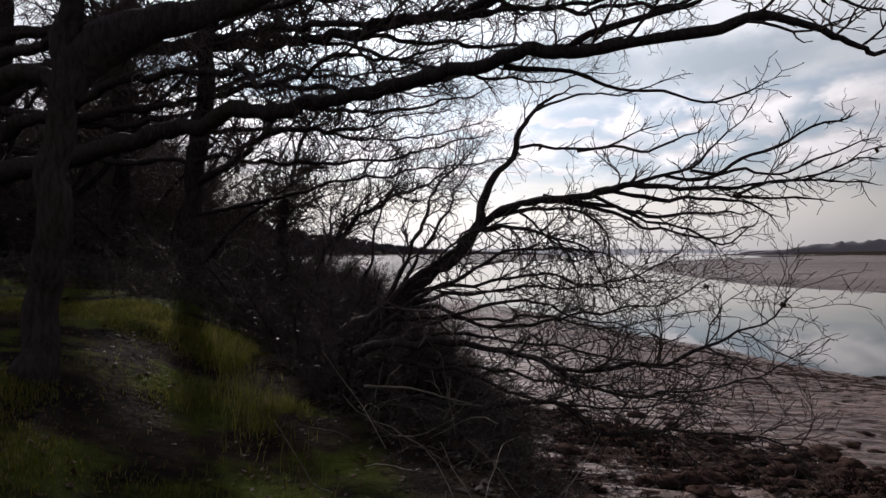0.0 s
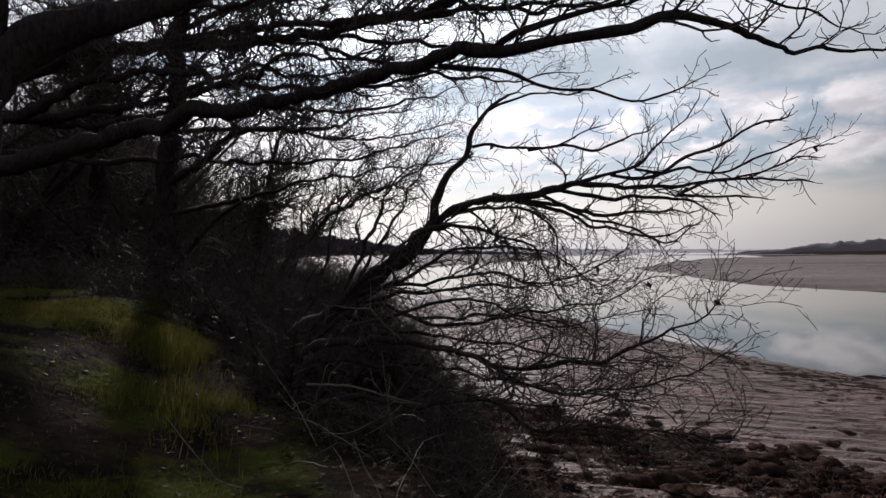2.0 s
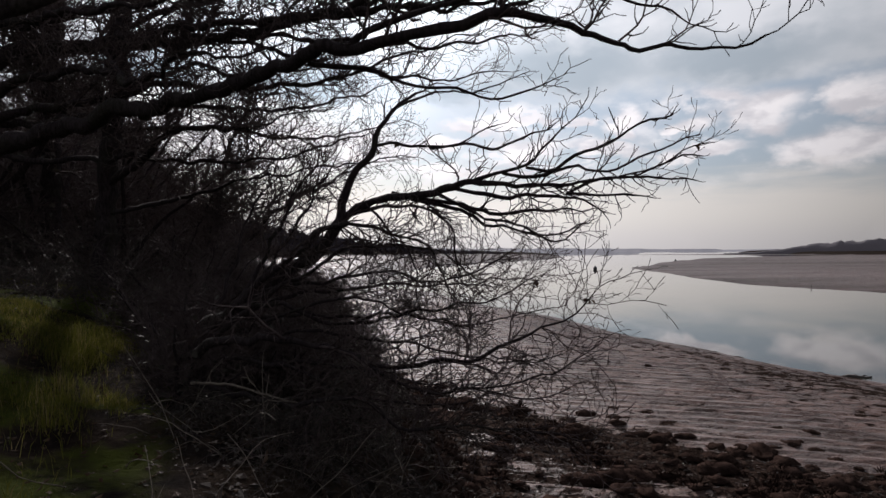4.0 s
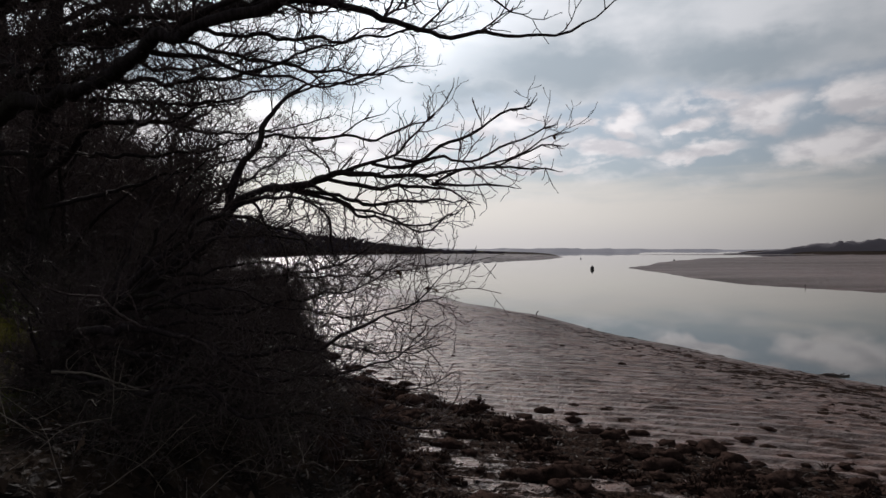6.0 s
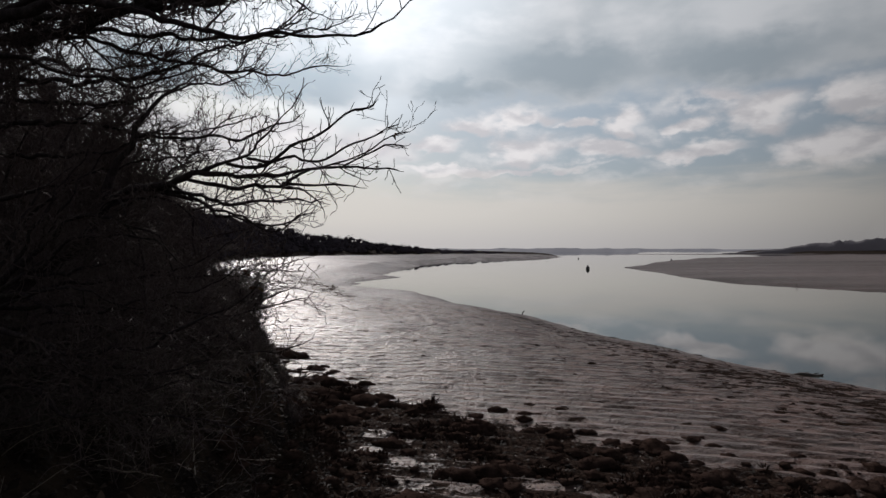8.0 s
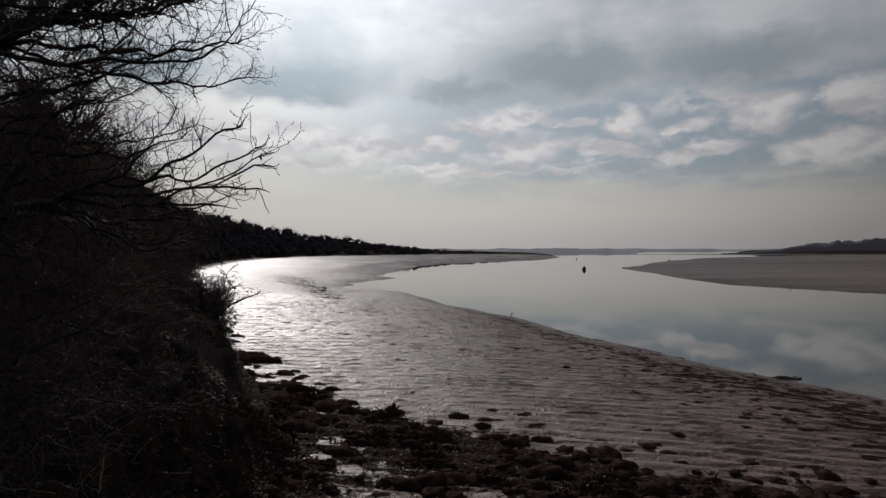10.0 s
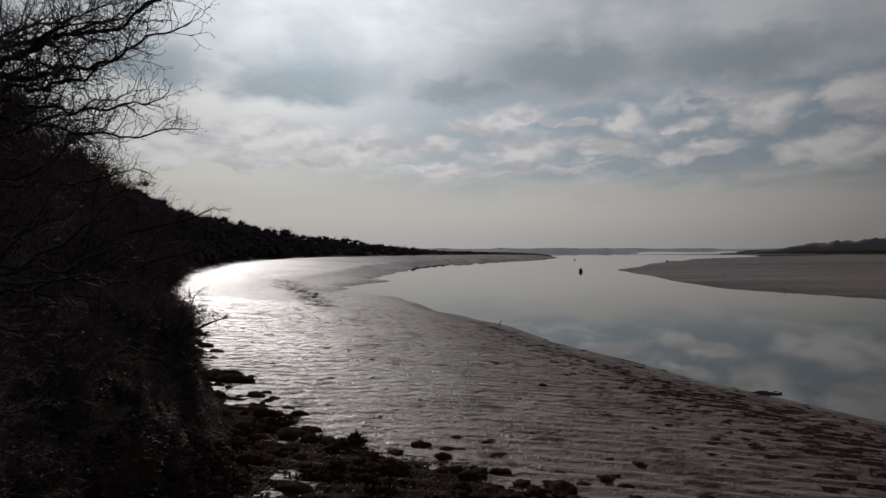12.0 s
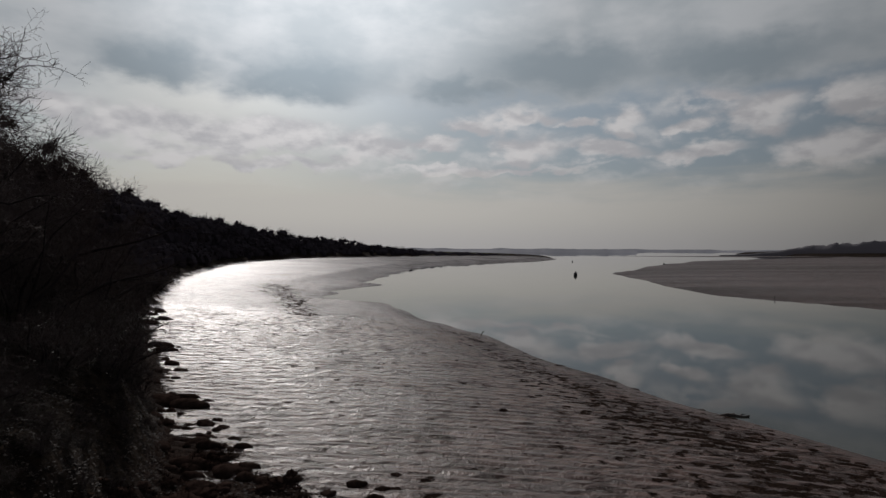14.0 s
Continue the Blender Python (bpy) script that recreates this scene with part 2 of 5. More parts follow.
GROUND = make_ground()
WATER = make_water()
BARK = make_bark("oak_bark", (0.020, 0.015, 0.016), (0.046, 0.036, 0.037), 0.12)
TWIG = make_bark("twig_bark", (0.050, 0.037, 0.038), (0.100, 0.076, 0.073), 0.1)
DEAD = simple("dead_stem", (0.09, 0.07, 0.055), (0.20, 0.165, 0.13), 6.0)
GRASS = make_blades("grass_blades", (0.052, 0.062, 0.010), (0.115, 0.112, 0.018), (0.20, 0.155, 0.07), 0.5)
LITTER = make_blades("dead_leaves", (0.024, 0.011, 0.006), (0.046, 0.022, 0.010), (0.075, 0.045, 0.022), 0.2)
IVY = make_blades("ivy_leaves", (0.028, 0.025, 0.021), (0.044, 0.039, 0.032), (0.066, 0.052, 0.044), 0.08)
WEED = simple("seaweed", (0.019, 0.012, 0.010), (0.052, 0.034, 0.028), 5.0, 0.95, 6.0, 0.9, 0.03, Specular_IOR_Level=0.0)
WOOD = simple("driftwood", (0.03, 0.024, 0.02), (0.08, 0.065, 0.055), 8.0)
BUOY = simple("buoy_paint", (0.02, 0.02, 0.022), (0.05, 0.045, 0.045), 3.0, 0.5)
# these two emit light only to imitate haze over distant land
FAR = make_distance("far_shore_painted_haze", (0.165, 0.165, 0.18), 0.9)
FAR_WOOD = make_distance("far_wood_painted_haze", (0.06, 0.056, 0.064), 0.42)
BAY_WOOD = simple("far_bare_wood", (0.048, 0.041, 0.050), (0.078, 0.067, 0.078), 0.1, 1.0, 4.0, 0.3, 0.1, Specular_IOR_Level=0.0)


# ---- tools for meshes ----
def mesh_object(name, verts, faces, mat, parent=None, label="", smooth=False):
    me = bpy.data.meshes.new(name)
    me.from_pydata([tuple(v) for v in verts] if not isinstance(verts, np.ndarray) else verts.tolist(), [], faces if isinstance(faces, list) else faces.tolist())
    me.materials.append(mat)
    if smooth:
        me.shade_smooth()
    ob = new(name, me)
    ob.parent = parent
    return tagged(ob, label)


def part(name, bm, mat, parent, label=""):
    me = bpy.data.meshes.new(name)
    bm.to_mesh(me)
    bm.free()
    me.materials.append(mat)
    ob = new(name, me)
    ob.parent = parent
    return tagged(ob, label)


def thing(name, label, category, group="", kind="", at=(0, 0, 0)):
    ob = new(name)
    ob.empty_display_size = 0.2
    ob.location = at
    return tagged(ob, label, category, group, kind)


class Tubes:
    """Gathers tapering tubes along lines into one mesh."""

    def __init__(self):
        self.v, self.f, self.n = [], [], 0

    def add(self, pts, radii, sides):
        pts = np.asarray(pts, float)
        radii = np.asarray(radii, float)
        tang = np.gradient(pts, axis=0)
        tang /= np.linalg.norm(tang, axis=1)[:, None] + 1e-9
        ref = np.array((0.31, 0.2, 0.93)) if abs(tang[0][2]) < 0.85 else np.array((1.0, 0.1, 0.0))
        u = np.cross(tang, ref)
        u /= np.linalg.norm(u, axis=1)[:, None] + 1e-9
        w = np.cross(tang, u)
        a = np.arange(sides) * (2 * math.pi / sides)
        ring = pts[:, None, :] + radii[:, None, None] * (np.cos(a)[None, :, None] * u[:, None, :] + np.sin(a)[None, :, None] * w[:, None, :])
        k = len(pts)
        self.v.append(ring.reshape(-1, 3))
        i = np.arange((k - 1) * sides)
        r, s = i // sides, i % sides
        s2 = (s + 1) % sides
        self.f.append(np.stack([r * sides + s, r * sides + s2, (r + 1) * sides + s2, (r + 1) * sides + s], 1) + self.n)
        self.n += k * sides

    def build(self, name, mat, parent=None, label="", smooth=True):
        return mesh_object(name, np.concatenate(self.v), np.concatenate(self.f), mat, parent, label, smooth)


class Leaves:
    """Gathers small bent leaves or blades into one mesh."""

    def __init__(self):
        self.v, self.f, self.n = [], [], 0

    def leaf(self, p, d, side, length, width):
        p, d, side = np.asarray(p), np.asarray(d), np.asarray(side)
        bend = np.cross(d, side) * length * 0.12
        self.v += [p, p + d * length * 0.5 + side * width + bend, p + d * length, p + d * length * 0.5 - side * width + bend]
        self.f += [(self.n, self.n + 1, self.n + 2), (self.n, self.n + 2, self.n + 3)]
        self.n += 4

    def blade(self, p, lean, height, width):
        """An upright blade that tapers and bows over along lean."""
        p, lean = np.asarray(p, float), np.asarray(lean, float)
        across = np.array((-lean[1], lean[0], 0.0))
        across = across / (np.linalg.norm(across) + 1e-6) * width * 0.5
        upv = np.array((0, 0, height))
        a, b, c = p, p + upv * 0.55 + lean * 0.3, p + upv * 0.92 + lean
        self.v += [a - across, a + across, b + across * 0.75, b - across * 0.75, c]
        n = self.n
        self.f += [(n, n + 1, n + 2, n + 3), (n + 3, n + 2, n + 4)]
        self.n += 5

    def sliver(self, p, d, length, width, rng):
        """A stiff fine twig seen from far: one long thin triangle."""
        s = unit(np.cross(d, rng.normal(0, 1, 3))) * width * 0.5
        self.v += [p - s, p + s, p + d * length]
        self.f.append((self.n, self.n + 1, self.n + 2))
        self.n += 3

    def build(self, name, mat, parent=None, label=""):
        return mesh_object(name, self.v, self.f, mat, parent, label)




def smooth_line(points, step=0.12):
    """A Catmull-Rom line through a few (x, y, z, radius) knots."""
    k = np.array(points, float)
    k = np.vstack([2 * k[0] - k[1], k, 2 * k[-1] - k[-2]])
    out = []
    for i in range(1, len(k) - 2):
        m = max(2, int(np.linalg.norm(k[i + 1][:3] - k[i][:3]) / step))
        t = (np.arange(m) / m)[:, None]
        out.append(0.5 * (2 * k[i] + (k[i + 1] - k[i - 1]) * t + (2 * k[i - 1] - 5 * k[i] + 4 * k[i + 1] - k[i + 2]) * t ** 2 + (3 * k[i] - k[i - 1] - 3 * k[i + 1] + k[i + 2]) * t ** 3))
    return np.vstack(out + [k[-2:-1]])


def unit(v):
    return v / (np.linalg.norm(v) + 1e-9)


def twig(tubes, rng, p, d, length, r, lift=0.05, spread=1.0, level=0, sag=0.0, least=0.10):
    """A crooked, knuckled twig that forks again and again; thinner and shorter at each fork."""
    n = max(3, int(length / (0.05 + 0.045 * min(length, 1.2))))
    pts, q, d = [p], p.copy(), unit(d)
    side = unit(np.cross(d, rng.normal(0, 1, 3)))
    for i in range(n):
        side = -unit(side + rng.normal(0, 0.5, 3))
        d = unit(d + rng.normal(0, 0.24, 3) + side * 0.25 + np.array((0, 0, lift - sag * (i / n))))
        q = q + d * (length / n)
        pts.append(q)
        if length > least * 1.4 and rng.random() < 0.86:
            out = unit(side - d * np.dot(side, d))
            k = rng.uniform(0.28, 0.66) * (1.0 - 0.5 * i / n)
            if length * k > least * 0.7:
                twig(tubes, rng, q, d * 0.85 + out * rng.uniform(0.6, 1.1) * spread, length * k, r * (1 - 0.6 * i / n) * 0.68, lift, spread, level + 1, sag, least)
    rad = np.linspace(r, max(r * 0.4, 0.0028), len(pts))
    tubes.add(pts, rad, 4 if r > 0.014 else 3)


THIN = 0.70


def limb(name, points, parent, rng, label="", twigs=0.5, reach=0.8, start=0.25, lift=0.05, sag=0.0, towards=(0, 0, 0), mat=None, least=0.10, spread=1.0, thin=THIN, tip=0.5):
    """One limb along its knots, kinked and knobbly, with its twigs as a part of it. twigs: how many a metre."""
    line = smooth_line(points, 0.07)
    line[:, 3] *= thin
    where = [Vector(q[:3]) for q in line]
    bumps = np.array([1 + 0.22 * noise.noise(q * 4.0) + 0.16 * noise.noise(q * 11.0) for q in where])
    kink = np.array([[0.085 * noise.noise(q * 1.9 + Vector((9 * k, 3, 0))) + 0.046 * noise.noise(q * 5.5 + Vector((7 * k, 1, 4))) for k in range(3)] for q in where])
    line[:, :3] += kink * np.minimum(1, np.arange(len(line)) / 8.0)[:, None]
    tubes = Tubes()
    tubes.add(line[:, :3], np.maximum(line[:, 3], 0.0035) * bumps, 9 if line[0][3] > 0.05 else 6)
    ob = tubes.build(name, mat or BARK, parent, label)
    fine = Tubes()
    total = np.cumsum(np.r_[0, np.linalg.norm(np.diff(line[:, :3], axis=0), axis=1)])
    for k in range(max(1, int(total[-1] * (1 - start) * twigs))):
        s = total[-1] * (start + (1 - start) * rng.random() ** 0.8)
        i = min(len(line) - 2, int(np.searchsorted(total, s)))
        d = unit(line[i + 1][:3] - line[i][:3])
        turn = rng.normal(0, 1, 3)
        out = unit(turn - d * np.dot(turn, d))
        short = rng.random() < 0.35
        length = reach * (rng.uniform(0.08, 0.3) if short else rng.uniform(0.4, 1.0)) * (1.15 - 0.5 * s / total[-1])
        twig(fine, rng, line[i][:3].copy(), d * 0.8 + out * 0.8 + np.array(towards), length, min(line[i][3] * 0.6, 0.005 + 0.012 * length), lift, spread, 0, sag, least)
    d = unit(line[-1][:3] - line[-3][:3])
    twig(fine, rng, line[-1][:3].copy(), d, reach * tip, max(0.004, line[-1][3]), lift, spread, 0, sag, least)
    tagged(fine.build("twig_spray", TWIG, ob), kind="stuff")
    return ob


# ---- the lie of the land ----
def value_noise(x, y, scale, seed):
    g = np.random.RandomState(seed).rand(64, 64)
    x, y = x / scale, y / scale
    i, j = np.floor(x).astype(int), np.floor(y).astype(int)
    u, v = x - i, y - j
    u, v = u * u * (3 - 2 * u), v * v * (3 - 2 * v)
    a, b, c, d = g[i % 64, j % 64], g[(i + 1) % 64, j % 64], g[i % 64, (j + 1) % 64], g[(i + 1) % 64, (j + 1) % 64]
    return (a * (1 - u) + b * u) * (1 - v) + (c * (1 - u) + d * u) * v - 0.5


def inside(poly, x, y):
    """Signed distance to the rim of a polygon, positive inside."""
    best = np.full(np.shape(x), 1e18)
    odd = np.zeros(np.shape(x), bool)
    for (ax, ay), (bx, by) in zip(poly, poly[1:] + poly[:1]):
        dx, dy = bx - ax, by - ay
        t = np.clip(((x - ax) * dx + (y - ay) * dy) / (dx * dx + dy * dy), 0, 1)
        best = np.minimum(best, (x - ax - t * dx) ** 2 + (y - ay - t * dy) ** 2)
        if ay != by:
            odd ^= ((ay > y) != (by > y)) & (x < (bx - ax) * (y - ay) / (by - ay) + ax)
    return np.where(odd, 1, -1) * np.sqrt(best)


# the wooded shore: the foot of the bank, round the bay to the low spit
SHORE = [(4.5, -60), (3.0, 0), (2.3, 5), (1.7, 8), (1.3, 12), (-0.3, 17), (-4.5, 24), (-14.5, 42), (-31, 80), (-41, 104), (-53, 149), (-62, 186), (-68, 233), (-66, 300), (-50, 335), (-22, 380), (35, 440), (94, 480), (60, 540), (-60, 640), (-300, 900), (-2600, 1500), (-2600, -60)]
# the flat of mud before it, down to the water
FLAT = [(32, -60), (29, 0), (26.5, 14), (24, 22), (21, 28.2), (17.7, 34.3), (10.8, 52.5), (6.5, 64), (1.2, 79), (-2.6, 86), (-7.5, 87), (-11, 93), (-12, 104), (-12.5, 113), (-7.0, 125), (-7.0, 129), (-11.5, 134), (-9.8, 150), (-7.6, 181), (-2.5, 236), (11, 292), (47, 350), (90, 430), (97, 484), (92, 560), (-300, 900), (-2600, 1500), (-2600, -60)]
# the bank of mud across the channel
BAR = [(59, 191), (53, 126), (55, 103), (59, 93), (66, 80), (92, 50), (150, -60), (2600, -60), (2600, 700), (900, 660), (520, 720), (330, 560), (190, 420), (101, 274)]
FAR_BAR = [(150, 640), (330, 620), (520, 700), (480, 760), (250, 700)]
HEAD = [(560, 1120), (450, 760), (520, 690), (800, 640), (1500, 640), (2600, 900), (2600, 1700), (1000, 1700)]


# where the weed lies thick: below the bank and out over the near mud
STRAND = [(-70, 165), (-39.5, 100), (-28.9, 75), (-20.4, 55), (-14.2, 43.5), (-9.2, 34), (-5.9, 28), (-3.6, 24), (-2.2, 21), (-0.6, 20.2), (-0.9, 19.2), (0.2, 18), (1.3, 17.8), (1.0, 16), (3.4, 15.5), (5.0, 14.4), (6.2, 13.9), (7.4, 12.6), (9.0, 11.9), (10.4, 11.2), (12.5, 10.3), (16, 9), (20, 7), (26, 0), (30, -60), (-200, -60), (-200, 165)]


def ramp01(v):
    v = np.clip(v, 0, 1)
    return v * v * (3 - 2 * v)


def land(x, y):
    """Height of the ground, and how far a spot is bank and strand."""
    x, y = np.asarray(x, float), np.asarray(y, float)
    wob = value_noise(x, y, 6.0, 3) * np.clip(y / 20, 0.4, 2.5)
    m = inside(FLAT, x, y) + wob * np.clip(y / 60, 0.25, 1.2)
    flat = np.where(m > 0, 2.45 * (1 - np.exp(-np.maximum(m, 0) / 15.0)), 0.16 * np.maximum(m, -12))
    for poly, rise in ((BAR, 0.5), (FAR_BAR, 0.3)):
        b = inside(poly, x, y) + value_noise(x, y, 25.0, 5) * 6
        flat = np.maximum(flat, np.where(b > 0, rise * (1 - np.exp(-b / 30.0)), 0.1 * np.maximum(b, -20)))
    s = inside(SHORE, x, y) + value_noise(x, y, 2.6, 7) * 1.1 + wob * 0.5
    low = np.interp(y, (360, 440), (1.0, 0.4))
    bank = low * (2.75 * ramp01((s + 0.3) / 2.9) + 0.06 * np.clip(s - 2, 0, 60))
    h = flat + bank
    h = h + 0.12 * np.exp(-((x + 4.8) / 2.3) ** 2 - ((y - 7.6) / 2.0) ** 2)
    h = h + 0.40 * ramp01((-0.9 - x - 0.25 * (y - 3)) / 1.6) * ramp01((14 - y) / 5)
    head = inside(HEAD, x, y)
    wet = np.clip(np.maximum((0.55 - h) / 0.5, (y - 90) / 120), 0, 1)
    h = np.maximum(h, np.where(head > 0, 3 + 3 * ramp01(head / 80), -2 + 0.1 * np.maximum(head, -20)))
    # a low step in the mud that sweeps round the bay
    sweep = np.interp(y, (105, 132, 177, 245, 360), (-26, -21.3, -20.9, -13, 29.3))
    step = np.exp(-((x - sweep) / 3.5) ** 2) * np.clip((y - 100) / 25, 0, 1) * np.clip((380 - y) / 60, 0, 1)
    h = h + 0.30 * step
    muddy = (flat > 0.0) & (s < 0.2)
    swell = value_noise(x, y, 2.6, 11) * 0.40 + value_noise(x, y, 6.0, 12) * 0.9
    phase = 2 * math.pi * (y + 0.12 * x + swell + value_noise(x, y, 0.9, 14) * 0.12) / 0.56
    ripples = (np.sin(phase) + 0.35 * np.sin(2 * phase + 1.1)) * 0.040 * (0.9 + 0.5 * value_noise(x, y, 1.2, 13))
    fade = np.clip((84 - y) / 34, 0, 1) * np.clip((flat - 0.05) * 3, 0, 1)
    h = h + np.where(muddy, ripples * fade, 0)
    h = h + value_noise(x, y, 0.7, 17) * 0.10 * ramp01(s / 0.8 + 0.8) + value_noise(x, y, 0.28, 19) * 0.05 * ramp01(s + 1)
    weedy = inside(STRAND, x, y) + value_noise(x, y, 1.5, 23) * 1.3 + value_noise(x, y, 0.5, 24) * 0.5
    strand = np.clip(0.45 + weedy * 0.6, 0, 1.05)
    # nearer the camera the weed opens into litter and patches of bare mud
    strand = strand - 0.64 * ramp01((weedy - 1.6) / 1.6) * ramp01((s + 0.2) / -1.2)
    strand = np.maximum(strand, np.where(s > -0.1, 1.5, 0))
    # scattered weed above the water's edge, widest towards the camera
    spread = np.interp(y, (12, 22, 32, 44, 60), (6.2, 5.0, 3.3, 1.8, 1.2))
    edge = (1.25 - np.abs(m - 0.9 - spread) / spread) * np.interp(y, (20, 30, 46, 60), (0.46, 0.38, 0.26, 0.12))
    # a streak of weed across the bay
    f = np.clip(((x + 5.6) * -16.4 + (y - 56) * 48) / (16.4 ** 2 + 48 ** 2), 0, 1)
    off = np.hypot(x + 5.6 + 16.4 * f, y - 56 - 48 * f)
    edge = np.maximum(edge, 0.46 * np.exp(-(off / (1.5 + 2.5 * f)) ** 2))
    return h, np.clip(np.maximum(s / 3.2, np.minimum(0.8, (head + 30) / 20)), 0, 1), np.clip(np.maximum(strand, edge), 0, 1.7), wet


def height(x, y):
    return float(land(np.array([x]), np.array([y]))[0][0])


def spaced(fine_lo, fine_hi, step, lo, hi, growth):
    mid = np.arange(fine_lo, fine_hi, step)
    ends = []
    for start, stop, sign in ((mid[0], lo, -1), (mid[-1], hi, 1)):
        v, s, out = start, step, []
        while (v - stop) * sign < 0:
            s *= growth
            v += sign * s
            out.append(v)
        ends.append(out)
    return np.array(ends[0][::-1] + list(mid) + ends[1])


def build_ground():
    xs, ys = spaced(-5, 25, 0.17, -2600, 2600, 1.06), spaced(2.0, 58, 0.115, -60, 3600, 1.05)
    gx, gy = np.meshgrid(xs, ys)
    h, bank, strand, wet = land(gx.ravel(), gy.ravel())
    verts = np.stack([gx.ravel(), gy.ravel(), h], 1)
    nx, ny = len(xs), len(ys)
    i = np.arange((nx - 1) * (ny - 1))
    a = (i // (nx - 1)) * nx + i % (nx - 1)
    ob = mesh_object("ground", verts, np.stack([a, a + 1, a + nx + 1, a + nx], 1), GROUND, None, "rippled wet mud flat rising to a leafy earth bank", True)
    for key, values in (("bank", bank), ("strand", strand), ("wet", wet)):
        ob.data.attributes.new(key, "FLOAT", "POINT").data.foreach_set("value", values.astype(np.float32))
    return tagged(ob, "", "ground", "", "structure")


build_ground()
water = mesh_object("water", [(-2600, -60, 0), (2600, -60, 0), (2600, 3600, 0), (-2600, 3600, 0)], [(0, 1, 2, 3)], WATER, None, "calm grey river water reflecting the clouds")
tagged(water, "", "water", "", "structure")


# ---- the far shores ----
def far_ridge(name, x0, x1, y, base, top, seed, label):
    """A low line of land and trees at the horizon."""
    xs = np.linspace(x0, x1, 220)
    tall = base + (top - base) * np.clip(0.55 + value_noise(xs, xs * 0, (x1 - x0) / 9, seed) * 0.9 + value_noise(xs, xs * 0, (x1 - x0) / 60, seed + 1) * 0.45, 0.1, 1.3)
    verts = [(x, y, -1) for x in xs] + [(x, y + 20, z) for x, z in zip(xs, tall)] + [(x, y + 160, z * 0.8) for x, z in zip(xs, tall)]
    n = len(xs)
    faces = [(k * n + i, k * n + i + 1, (k + 1) * n + i + 1, (k + 1) * n + i) for k in range(2) for i in range(n - 1)]
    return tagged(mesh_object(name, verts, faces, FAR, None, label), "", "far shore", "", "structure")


far_ridge("backdrop_far_shore", -900, 2600, 2300, 4, 13, 31, "low wooded shore at the horizon with painted haze")
far_ridge("backdrop_low_shore", -400, 420, 1250, 3, 8, 35, "low marsh and trees across the river with painted haze")


# ---- bare trees of the wood ----
def thicket_tree(rng, tall, wide, stems, twigs, ivy, label, group):
    """A many-stemmed bare tree, dense with twigs from the ground up and hung with ivy."""
    ob = thing("thicket_tree", label, "tree", group)
    fine, lv = Leaves(), Leaves()
    for k in range(stems):
        a = rng.uniform(0, 2 * math.pi)
        r = wide * 0.22 * rng.random()
        p = np.array((math.cos(a) * r, math.sin(a) * r, -0.3))
        d = unit(np.array((math.cos(a) * 0.4, math.sin(a) * 0.4, 1.0)) + rng.normal(0, 0.12, 3))
        length = tall * rng.uniform(0.6, 1.05)
        pts = [p]
        for s in range(10):
            d = unit(d + rng.normal(0, 0.13, 3) + np.array((math.cos(a), math.sin(a), 0.3)) * 0.05)
            p = p + d * length / 10
            pts.append(p)
        t = Tubes()
        t.add(pts, np.linspace(0.05 + 0.008 * tall * rng.random(), 0.012, len(pts)), 5)
        t.build("stem", BARK, ob)
        for c in range(twigs):
            f = rng.uniform(0.08, 1.0) * 10
            i = min(9, int(f))
            q = pts[i] + (pts[i + 1] - pts[i]) * (f - i)
            out = rng.normal(0, 1, 3)
            e = unit(np.array((out[0], out[1], abs(out[2]) * 0.5 + 0.1)))
            m = wide * rng.uniform(0.15, 0.5) * (1.1 - 0.06 * f)
            branch = [q]
            for s in range(4):
                e = unit(e + rng.normal(0, 0.25, 3) + np.array((0, 0, 0.08)))
                q = q + e * m / 4
                branch.append(q)
                for g in range(5):
                    w = unit(e * 0.8 + rng.normal(0, 0.6, 3) + np.array((0, 0, 0.15)))
                    fine.sliver(q, w, rng.uniform(0.2, 0.6), rng.uniform(0.008, 0.016), rng)
            fine.sliver(branch[0], unit(branch[2] - branch[0]), np.linalg.norm(branch[2] - branch[0]) * 1.05, 0.03, rng)
            fine.sliver(branch[2], unit(branch[4] - branch[2]), np.linalg.norm(branch[4] - branch[2]) * 1.3, 0.018, rng)
        for c in range(ivy):
            f = rng.random() ** 1.3 * 8
            i = int(f)
            q = pts[i] + rng.normal(0, 0.22 + 0.03 * wide, 3)
            e = unit(rng.normal(0, 1, 3))
            lv.leaf(q, e, unit(np.cross(e, rng.normal(0, 1, 3))), rng.uniform(0.07, 0.14), rng.uniform(0.03, 0.06))
    tagged(fine.build("twig_spray", TWIG, ob), kind="stuff")
    tagged(lv.build("ivy", IVY, ob, "dark ivy leaves round the stems"), kind="stuff")
    return ob


